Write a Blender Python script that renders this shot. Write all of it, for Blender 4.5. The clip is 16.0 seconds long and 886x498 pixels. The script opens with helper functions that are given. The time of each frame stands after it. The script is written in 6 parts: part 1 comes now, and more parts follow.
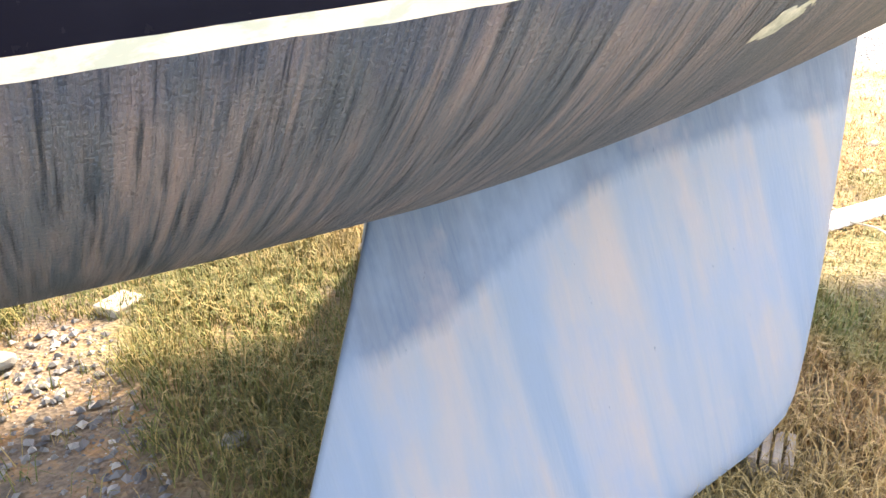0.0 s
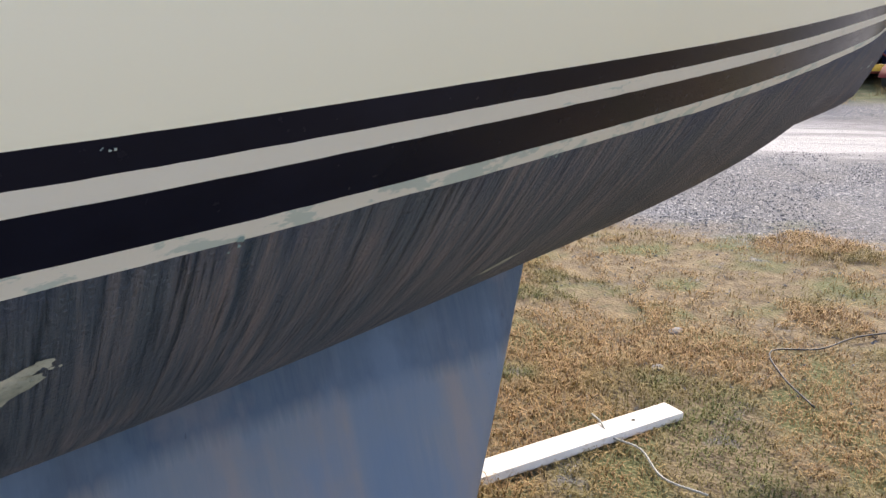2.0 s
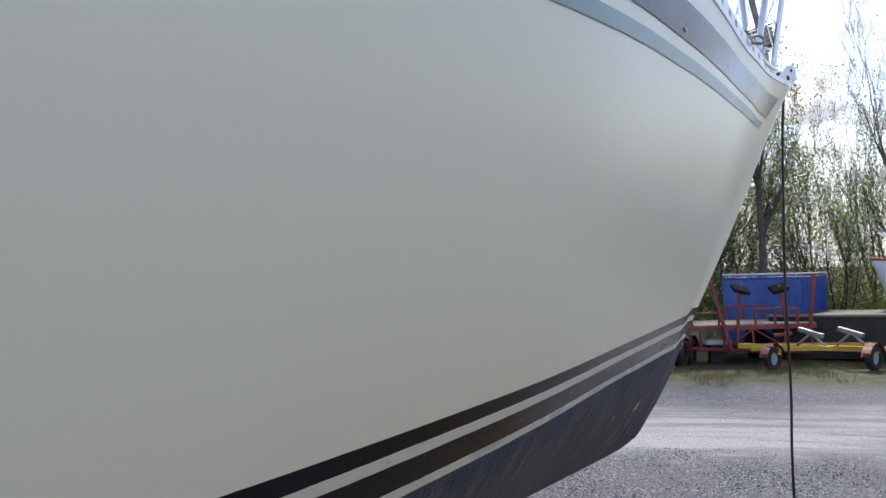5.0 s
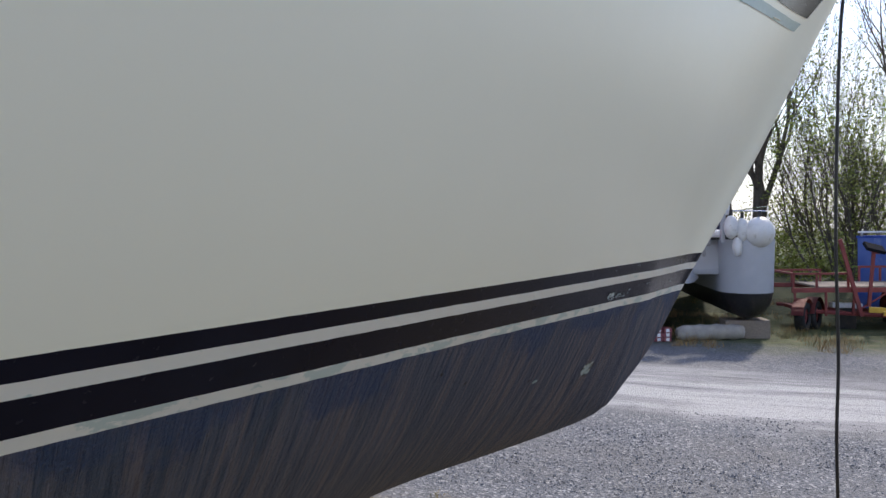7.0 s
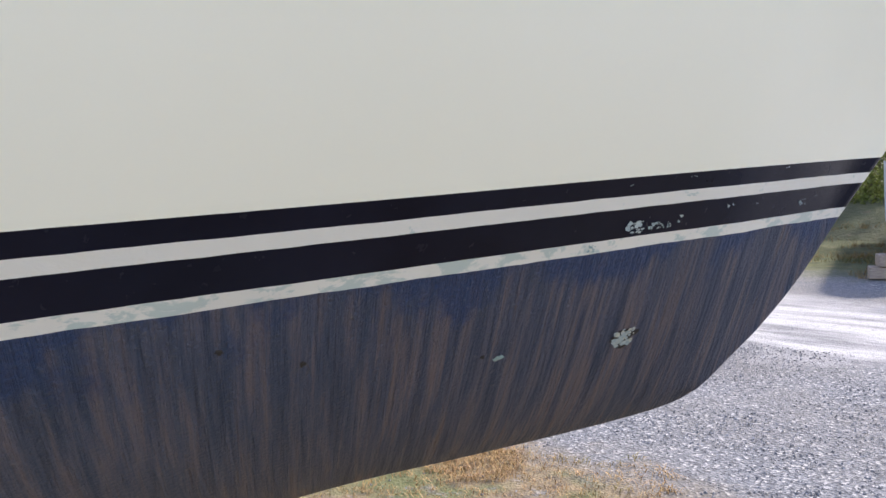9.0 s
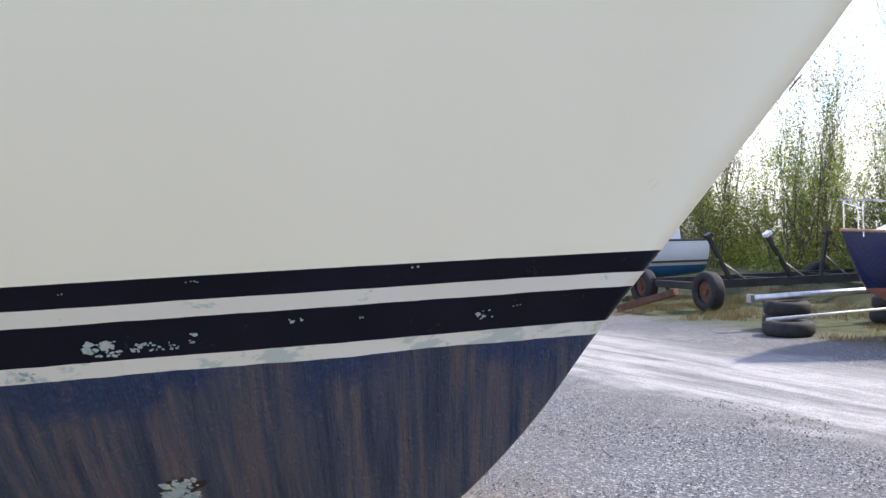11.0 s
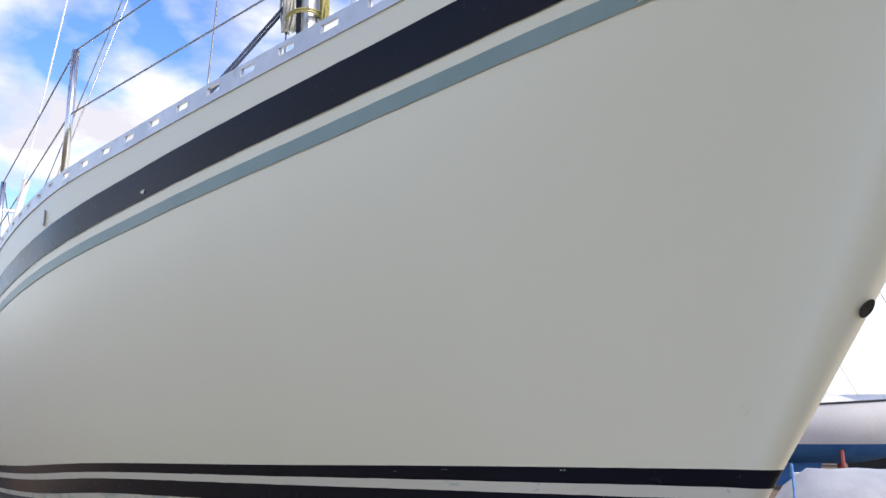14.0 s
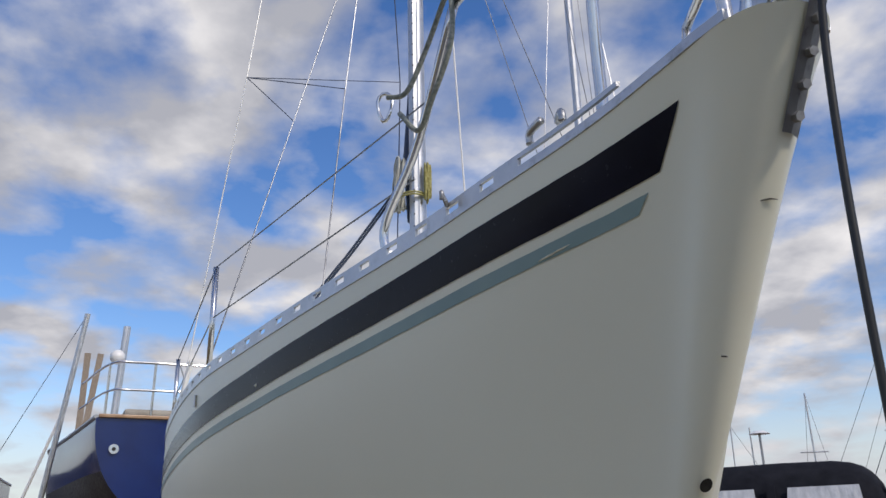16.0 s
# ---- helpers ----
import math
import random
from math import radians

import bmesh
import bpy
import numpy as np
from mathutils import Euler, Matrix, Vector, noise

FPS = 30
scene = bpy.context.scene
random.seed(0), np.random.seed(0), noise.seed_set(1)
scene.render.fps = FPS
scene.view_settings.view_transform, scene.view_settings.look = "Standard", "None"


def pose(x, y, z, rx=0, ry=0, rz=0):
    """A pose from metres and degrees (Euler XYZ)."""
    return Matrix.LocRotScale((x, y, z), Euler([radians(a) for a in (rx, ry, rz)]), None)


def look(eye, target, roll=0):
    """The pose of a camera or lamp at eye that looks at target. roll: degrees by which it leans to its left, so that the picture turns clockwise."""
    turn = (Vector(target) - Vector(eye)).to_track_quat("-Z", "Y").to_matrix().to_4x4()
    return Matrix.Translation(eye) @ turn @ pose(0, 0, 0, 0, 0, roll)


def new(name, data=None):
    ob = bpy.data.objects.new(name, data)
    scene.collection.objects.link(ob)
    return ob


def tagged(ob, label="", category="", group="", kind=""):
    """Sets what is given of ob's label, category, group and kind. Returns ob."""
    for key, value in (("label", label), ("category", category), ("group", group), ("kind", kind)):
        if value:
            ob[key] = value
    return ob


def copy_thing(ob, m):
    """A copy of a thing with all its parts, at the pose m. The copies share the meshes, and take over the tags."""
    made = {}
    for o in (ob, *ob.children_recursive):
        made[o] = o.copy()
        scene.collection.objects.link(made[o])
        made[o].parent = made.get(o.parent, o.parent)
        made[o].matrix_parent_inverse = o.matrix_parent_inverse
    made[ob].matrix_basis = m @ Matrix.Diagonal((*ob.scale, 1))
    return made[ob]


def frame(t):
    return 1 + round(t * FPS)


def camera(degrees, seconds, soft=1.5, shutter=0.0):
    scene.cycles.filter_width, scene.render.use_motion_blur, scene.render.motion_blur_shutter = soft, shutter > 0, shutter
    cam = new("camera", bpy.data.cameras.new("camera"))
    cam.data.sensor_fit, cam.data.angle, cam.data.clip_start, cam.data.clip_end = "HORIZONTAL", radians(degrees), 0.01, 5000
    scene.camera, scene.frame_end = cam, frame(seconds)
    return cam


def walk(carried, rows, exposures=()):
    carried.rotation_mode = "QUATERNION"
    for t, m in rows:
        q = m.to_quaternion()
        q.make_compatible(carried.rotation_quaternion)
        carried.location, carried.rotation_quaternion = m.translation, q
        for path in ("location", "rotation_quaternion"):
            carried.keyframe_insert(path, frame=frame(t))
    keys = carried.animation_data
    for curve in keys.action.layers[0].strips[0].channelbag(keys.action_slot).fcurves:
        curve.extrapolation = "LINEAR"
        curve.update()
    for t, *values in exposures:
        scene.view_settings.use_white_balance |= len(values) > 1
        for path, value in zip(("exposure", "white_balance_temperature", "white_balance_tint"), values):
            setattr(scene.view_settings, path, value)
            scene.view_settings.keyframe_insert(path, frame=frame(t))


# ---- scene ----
cam = camera(56.3, 16.0)
PATH = [
    (0, (-2.14, -2.075, 1.513), (-1.27, -0.476, 0.683), -3.9),
    (0.5, (-1.948, -2.039, 1.52), (-0.956, -0.5, 0.715), -3.0),
    (1, (-1.626, -2.097, 1.561), (-0.645, -0.508, 0.843), -0.7),
    (1.5, (-1.364, -2.108, 1.603), (-0.347, -0.512, 0.956), -0.3),
    (2, (-1.112, -2.061, 1.624), (-0.058, -0.459, 1.057), -1.3),
    (2.5, (-0.827, -2.084, 1.68), (0.264, -0.466, 1.243), -2.1),
    (3, (-0.57, -2.145, 1.727), (0.504, -0.484, 1.431), -0.3),
    (3.5, (-0.451, -2.143, 1.766), (0.653, -0.488, 1.564), -0.7),
    (4, (-0.325, -2.003, 1.797), (0.936, -0.451, 1.76), -0.6),
    (6.5, (0.573, -1.899, 1.759), (1.751, -0.286, 1.87), -0.5),
    (7, (0.779, -1.909, 1.715), (1.76, -0.167, 1.68), -0.7),
    (7.5, (1.017, -1.92, 1.688), (1.704, -0.053, 1.48), 0.6),
    (8, (1.209, -1.807, 1.652), (1.691, 0.12, 1.422), -0.7),
    (10.5, (2.463, -1.281, 1.649), (2.415, 0.718, 1.583), -1.7),
    (11, (2.683, -1.192, 1.669), (2.365, 0.783, 1.649), -1.6),
    (11.5, (2.793, -1.063, 1.673), (2.138, 0.825, 1.76), -1.7),
    (12, (2.924, -0.956, 1.698), (1.792, 0.685, 1.853), -2.3),
    (12.5, (3.099, -0.935, 1.702), (1.606, 0.363, 1.998), -1.7),
    (13, (3.303, -0.943, 1.726), (1.667, 0.17, 2.017), -2.8),
    (13.5, (3.531, -0.922, 1.723), (1.795, 0.01, 2.064), -1.7),
    (14, (3.784, -0.984, 1.721), (1.99, -0.2, 2.13), -0.2),
    (14.5, (3.979, -1.03, 1.692), (2.166, -0.308, 2.128), 0.0),
    (15, (4.16, -0.998, 1.746), (2.321, -0.381, 2.232), -1.1),
    (15.5, (4.329, -0.91, 1.759), (2.462, -0.482, 2.343), -1.9),
    (16, (4.448, -0.776, 1.772), (2.601, -0.408, 2.454), -1.4),
]
EXPOSURES = [(0, 3.84, 10000, 14), (0.6, 3.32, 9300, 14), (1.2, 2.66, 8500, 14), (2.0, 1.84, 7850, 14), (3.0, 1.56, 7300, 13), (4.0, 1.34, 6950, 13), (6.5, 0.94, 6850, 11), (7.2, 1.38, 7000, 14), (8.0, 2.2, 7150, 16), (10.5, 1.74, 7100, 15), (11.5, 1.94, 7050, 16), (12.5, 1.80, 7050, 17), (13.5, 1.57, 7150, 16), (14.5, 1.08, 7050, 13), (15.2, 0.7, 6950, 12), (16, 0.36, 6900, 12)]
walk(cam, [(t, look(e, g, r)) for t, e, g, r in PATH], EXPOSURES)

# ---- world and sun ----
SUN_ELEVATION, SUN_AZIMUTH = radians(42), radians(61)  # azimuth from the port beam towards the bow
world = bpy.data.worlds.new("world")
scene.world = world
world.use_nodes = True


def build_sky():
    nt = world.node_tree
    back = nt.nodes["Background"]
    sky = nt.nodes.new("ShaderNodeTexSky")
    sky.sky_type = "NISHITA"
    sky.sun_disc = False
    sky.sun_elevation = SUN_ELEVATION
    sky.sun_rotation = SUN_AZIMUTH
    sky.altitude, sky.air_density, sky.dust_density = 10, 1.0, 0.6
    co = nt.nodes.new("ShaderNodeTexCoord")
    # clouds lie on a flat layer: direction divided by its height
    sep = nt.nodes.new("ShaderNodeSeparateXYZ")
    nt.links.new(co.outputs["Generated"], sep.inputs[0])
    up = nt.nodes.new("ShaderNodeMath")
    up.operation = "ADD"
    up.inputs[1].default_value = 0.22
    nt.links.new(sep.outputs[2], up.inputs[0])
    top = nt.nodes.new("ShaderNodeMath")
    top.operation = "MAXIMUM"
    top.inputs[1].default_value = 0.1
    nt.links.new(up.outputs[0], top.inputs[0])
    div = nt.nodes.new("ShaderNodeVectorMath")
    div.operation = "DIVIDE"
    com = nt.nodes.new("ShaderNodeCombineXYZ")
    for k in range(3):
        nt.links.new(top.outputs[0], com.inputs[k])
    nt.links.new(co.outputs["Generated"], div.inputs[0])
    nt.links.new(com.outputs[0], div.inputs[1])
    big = nt.nodes.new("ShaderNodeTexNoise")
    big.inputs["Scale"].default_value = 3.2
    big.inputs["Detail"].default_value = 9
    big.inputs["Roughness"].default_value = 0.50
    big.inputs["Distortion"].default_value = 0.1
    nt.links.new(div.outputs[0], big.inputs["Vector"])
    cover = nt.nodes.new("ShaderNodeValToRGB")
    cover.color_ramp.elements[0].position = 0.43
    cover.color_ramp.elements[1].position = 0.62
    nt.links.new(big.outputs[0], cover.inputs[0])
    shade = nt.nodes.new("ShaderNodeTexNoise")
    shade.inputs["Scale"].default_value = 4.5
    shade.inputs["Detail"].default_value = 6
    nt.links.new(div.outputs[0], shade.inputs["Vector"])
    tone = nt.nodes.new("ShaderNodeValToRGB")
    tone.color_ramp.elements[0].position = 0.42
    tone.color_ramp.elements[0].color = (2.15, 2.3, 2.7, 1)
    tone.color_ramp.elements[1].position = 0.72
    tone.color_ramp.elements[1].color = (4.3, 4.4, 4.65, 1)
    nt.links.new(shade.outputs[0], tone.inputs[0])
    mix = nt.nodes.new("ShaderNodeMix")
    mix.data_type = "RGBA"
    nt.links.new(cover.outputs[0], mix.inputs["Factor"])
    deep = nt.nodes.new("ShaderNodeHueSaturation")
    deep.inputs["Hue"].default_value = 0.512
    deep.inputs["Saturation"].default_value, deep.inputs["Value"].default_value = 1.35, 0.85
    nt.links.new(sky.outputs[0], deep.inputs["Color"])
    nt.links.new(deep.outputs[0], mix.inputs["A"])
    nt.links.new(tone.outputs[0], mix.inputs["B"])
    low = nt.nodes.new("ShaderNodeMapRange")
    low.interpolation_type = "SMOOTHSTEP"
    low.inputs[1].default_value, low.inputs[2].default_value, low.inputs[3].default_value, low.inputs[4].default_value = 0.0, 0.22, 0.95, 0.0
    nt.links.new(sep.outputs[2], low.inputs[0])
    haze = nt.nodes.new("ShaderNodeMix")
    haze.data_type = "RGBA"
    nt.links.new(low.outputs[0], haze.inputs["Factor"])
    nt.links.new(mix.outputs["Result"], haze.inputs["A"])
    haze.inputs["B"].default_value = (3.1, 3.3, 3.65, 1)
    nt.links.new(haze.outputs["Result"], back.inputs[0])
    back.inputs[1].default_value = 0.15


build_sky()
sun = new("sun", bpy.data.lights.new("sun", "SUN"))
sun.data.energy, sun.data.angle, sun.data.color = 1.7, radians(4), (1.0, 0.95, 0.87)
SUN_DIR = Vector((math.sin(SUN_AZIMUTH) * math.cos(SUN_ELEVATION), math.cos(SUN_AZIMUTH) * math.cos(SUN_ELEVATION), math.sin(SUN_ELEVATION)))
sun.matrix_world = look(SUN_DIR * 40, (0, 0, 0))


# ---- materials ----
def nodes_of(name):
    m = bpy.data.materials.new(name)
    m.use_nodes = True
    nt = m.node_tree
    return m, nt, nt.nodes["Principled BSDF"]


def noise_node(nt, scale, detail=4, stretch=(1, 1, 1), rough=0.55, distortion=0.0, turn=(0, 0, 0)):
    co = nt.nodes.new("ShaderNodeTexCoord")
    mp = nt.nodes.new("ShaderNodeMapping")
    mp.inputs["Scale"].default_value = stretch
    if any(turn):
        swing = nt.nodes.new("ShaderNodeMapping")
        swing.inputs["Rotation"].default_value = [radians(a) for a in turn]
        nt.links.new(co.outputs["Object"], swing.inputs[0])
        nt.links.new(swing.outputs[0], mp.inputs[0])
    else:
        nt.links.new(co.outputs["Object"], mp.inputs[0])
    n = nt.nodes.new("ShaderNodeTexNoise")
    n.inputs["Scale"].default_value, n.inputs["Detail"].default_value = scale, detail
    n.inputs["Roughness"].default_value, n.inputs["Distortion"].default_value = rough, distortion
    nt.links.new(mp.outputs[0], n.inputs["Vector"])
    return n.outputs[0]


def ramp(nt, value, *stops):
    r = nt.nodes.new("ShaderNodeValToRGB")
    while len(r.color_ramp.elements) < len(stops):
        r.color_ramp.elements.new(0.5)
    for e, (p, c) in zip(r.color_ramp.elements, stops):
        e.position = p
        e.color = (*c, 1) if len(c) == 3 else c
    nt.links.new(value, r.inputs[0])
    return r.outputs[0]


def grey(v):
    return (v, v, v)


def blend(nt, fac, a, b, mode="MIX"):
    m = nt.nodes.new("ShaderNodeMix")
    m.data_type, m.blend_type = "RGBA", mode
    for sock, v in ((m.inputs["Factor"], fac), (m.inputs["A"], a), (m.inputs["B"], b)):
        if isinstance(v, (int, float)):
            sock.default_value = v
        elif isinstance(v, tuple):
            sock.default_value = (*v, 1)
        else:
            nt.links.new(v, sock)
    return m.outputs["Result"]


def bumped(nt, bsdf, height, strength=0.3, distance=0.01):
    b = nt.nodes.new("ShaderNodeBump")
    b.inputs["Strength"].default_value, b.inputs["Distance"].default_value = strength, distance
    nt.links.new(height, b.inputs["Height"])
    nt.links.new(b.outputs[0], bsdf.inputs["Normal"])


def surface(name, a, b, scale=6.0, rough=(0.4, 0.6), metal=0.0, bump=0.15, distance=0.004, fine=60.0, stretch=(1, 1, 1), dirt=None, coat=0.0, spec=0.5):
    """Two tones by a broad noise, with fine grain in the relief and the gloss."""
    m, nt, p = nodes_of(name)
    broad = noise_node(nt, scale, 5, stretch)
    grain = noise_node(nt, fine, 4, stretch)
    col = ramp(nt, broad, (0.3, a), (0.7, b))
    if dirt:
        spots = noise_node(nt, scale * 2.3, 8, stretch, 0.7)
        col = blend(nt, ramp(nt, spots, (0.56, grey(0)), (0.72, grey(0.8))), col, dirt)
    nt.links.new(col, p.inputs["Base Color"])
    nt.links.new(ramp(nt, grain, (0.3, grey(rough[0])), (0.7, grey(rough[1]))), p.inputs["Roughness"])
    p.inputs["Metallic"].default_value = metal
    p.inputs["Coat Weight"].default_value = coat
    p.inputs["Specular IOR Level"].default_value = spec
    bumped(nt, p, grain, bump, distance)
    return m


def axis_of(nt, k):
    """One coordinate of the object's own space."""
    co = nt.nodes.new("ShaderNodeTexCoord")
    sep = nt.nodes.new("ShaderNodeSeparateXYZ")
    nt.links.new(co.outputs["Object"], sep.inputs[0])
    return sep.outputs[k]


def mul_add(nt, a, k, c):
    n = nt.nodes.new("ShaderNodeMath")
    n.operation = "MULTIPLY_ADD"
    nt.links.new(a, n.inputs[0])
    n.inputs[1].default_value = k
    if isinstance(c, (int, float)):
        n.inputs[2].default_value = c
    else:
        nt.links.new(c, n.inputs[2])
    return n.outputs[0]


def between(nt, v, lo, hi, top=1.0):
    mr = nt.nodes.new("ShaderNodeMapRange")
    mr.inputs[1].default_value, mr.inputs[2].default_value, mr.inputs[4].default_value = lo, hi, top
    nt.links.new(v, mr.inputs[0])
    return mr.outputs[0]


def antifouling():
    """Old bottom paint: dull blue rubbed through to a brownish pink, brushed and run down the sides."""
    m, nt, p = nodes_of("antifouling")
    lean = (0, -5, 0)
    streak = noise_node(nt, 1.0, 6, (58, 3.5, 3.0), 0.62, 0.3, lean)
    runs = noise_node(nt, 1.0, 5, (120, 6, 4.5), 0.65, 0.2, lean)
    wide = noise_node(nt, 1.0, 5, (6, 1.4, 1.6), 0.62, 0.6, lean)
    grit = noise_node(nt, 160, 3)
    blotch = noise_node(nt, 4.5, 6, (1.6, 1, 1), 0.65)
    worn = ramp(nt, streak, (0.34, (0.026, 0.050, 0.076)), (0.44, (0.078, 0.096, 0.122)), (0.54, (0.138, 0.136, 0.150)), (0.70, (0.196, 0.168, 0.170)))
    slate = ramp(nt, runs, (0.32, (0.022, 0.046, 0.074)), (0.66, (0.084, 0.110, 0.134)))
    col = blend(nt, ramp(nt, wide, (0.44, grey(0.0)), (0.62, grey(0.85))), worn, slate)
    # dark teal drips
    col = blend(nt, ramp(nt, runs, (0.34, grey(0.9)), (0.47, grey(0))), col, (0.010, 0.022, 0.034))
    # fresh blue just under the white line, in uneven patches
    height = mul_add(nt, axis_of(nt, 0), -0.04, axis_of(nt, 2))
    band = between(nt, mul_add(nt, blotch, 0.42, height), 1.605, 1.65, 0.9)
    forward = between(nt, axis_of(nt, 0), -0.3, 1.7)
    col = blend(nt, mul_add(nt, forward, 0.72, 0.0), col, ramp(nt, streak, (0.36, (0.008, 0.022, 0.062)), (0.66, (0.058, 0.066, 0.112))))
    tan = nt.nodes.new("ShaderNodeMath")
    tan.operation = "MULTIPLY"
    nt.links.new(forward, tan.inputs[0])
    nt.links.new(ramp(nt, streak, (0.50, grey(0)), (0.66, grey(0.5))), tan.inputs[1])
    col = blend(nt, tan.outputs[0], col, (0.150, 0.100, 0.078))
    near_bow = nt.nodes.new("ShaderNodeMath")
    near_bow.operation = "MULTIPLY"
    nt.links.new(band, near_bow.inputs[0])
    nt.links.new(mul_add(nt, forward, 0.75, 0.25), near_bow.inputs[1])
    col = blend(nt, near_bow.outputs[0], col, ramp(nt, grit, (0.35, (0.005, 0.022, 0.075)), (0.65, (0.010, 0.042, 0.120))))
    col = blend(nt, ramp(nt, grit, (0.60, grey(0)), (0.75, grey(0.30))), col, (0.17, 0.16, 0.15))
    nt.links.new(col, p.inputs["Base Color"])
    nt.links.new(ramp(nt, runs, (0.3, grey(0.48)), (0.7, grey(0.70))), p.inputs["Roughness"])
    bumped(nt, p, blend(nt, 0.3, runs, grit), 1.0, 0.016)
    return m


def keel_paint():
    """Chalky pale paint, darker blue along the root: brush runs forward, the shade of the hull painted in aft."""
    m, nt, p = nodes_of("keel_paint")
    streak = noise_node(nt, 1.0, 5, (9, 2, 1.1), 0.55, 0.3)
    cloud = noise_node(nt, 2.6, 6, (1.5, 1, 1), 0.6)
    fine = noise_node(nt, 1.0, 6, (80, 9, 5), 0.7)
    specks = noise_node(nt, 26, 4, (1.6, 1, 0.7), 0.7)
    pale = ramp(nt, streak, (0.34, (0.098, 0.152, 0.218)), (0.50, (0.142, 0.178, 0.222)), (0.66, (0.196, 0.192, 0.202)))
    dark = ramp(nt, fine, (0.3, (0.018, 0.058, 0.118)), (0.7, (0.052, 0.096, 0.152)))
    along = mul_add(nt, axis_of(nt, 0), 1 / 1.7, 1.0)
    # lower edge of the band; aft it slants along the edge of the hull shade
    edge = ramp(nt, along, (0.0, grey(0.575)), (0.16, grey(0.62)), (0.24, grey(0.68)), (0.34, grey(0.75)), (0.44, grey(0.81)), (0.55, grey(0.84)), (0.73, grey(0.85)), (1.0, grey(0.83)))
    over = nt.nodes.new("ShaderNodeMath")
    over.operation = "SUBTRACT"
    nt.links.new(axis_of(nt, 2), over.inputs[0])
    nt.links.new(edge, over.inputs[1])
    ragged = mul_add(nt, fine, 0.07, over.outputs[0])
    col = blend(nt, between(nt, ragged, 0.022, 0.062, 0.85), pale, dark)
    col = blend(nt, ramp(nt, cloud, (0.46, grey(0)), (0.64, grey(0.55))), col, (0.10, 0.165, 0.255))
    col = blend(nt, ramp(nt, cloud, (0.28, grey(0.35)), (0.42, grey(0))), col, (0.24, 0.20, 0.195))
    col = blend(nt, ramp(nt, specks, (0.70, grey(0)), (0.74, grey(0.7))), col, (0.035, 0.060, 0.095))
    nt.links.new(col, p.inputs["Base Color"])
    p.inputs["Roughness"].default_value = 0.62
    bumped(nt, p, fine, 0.35, 0.004)
    return m


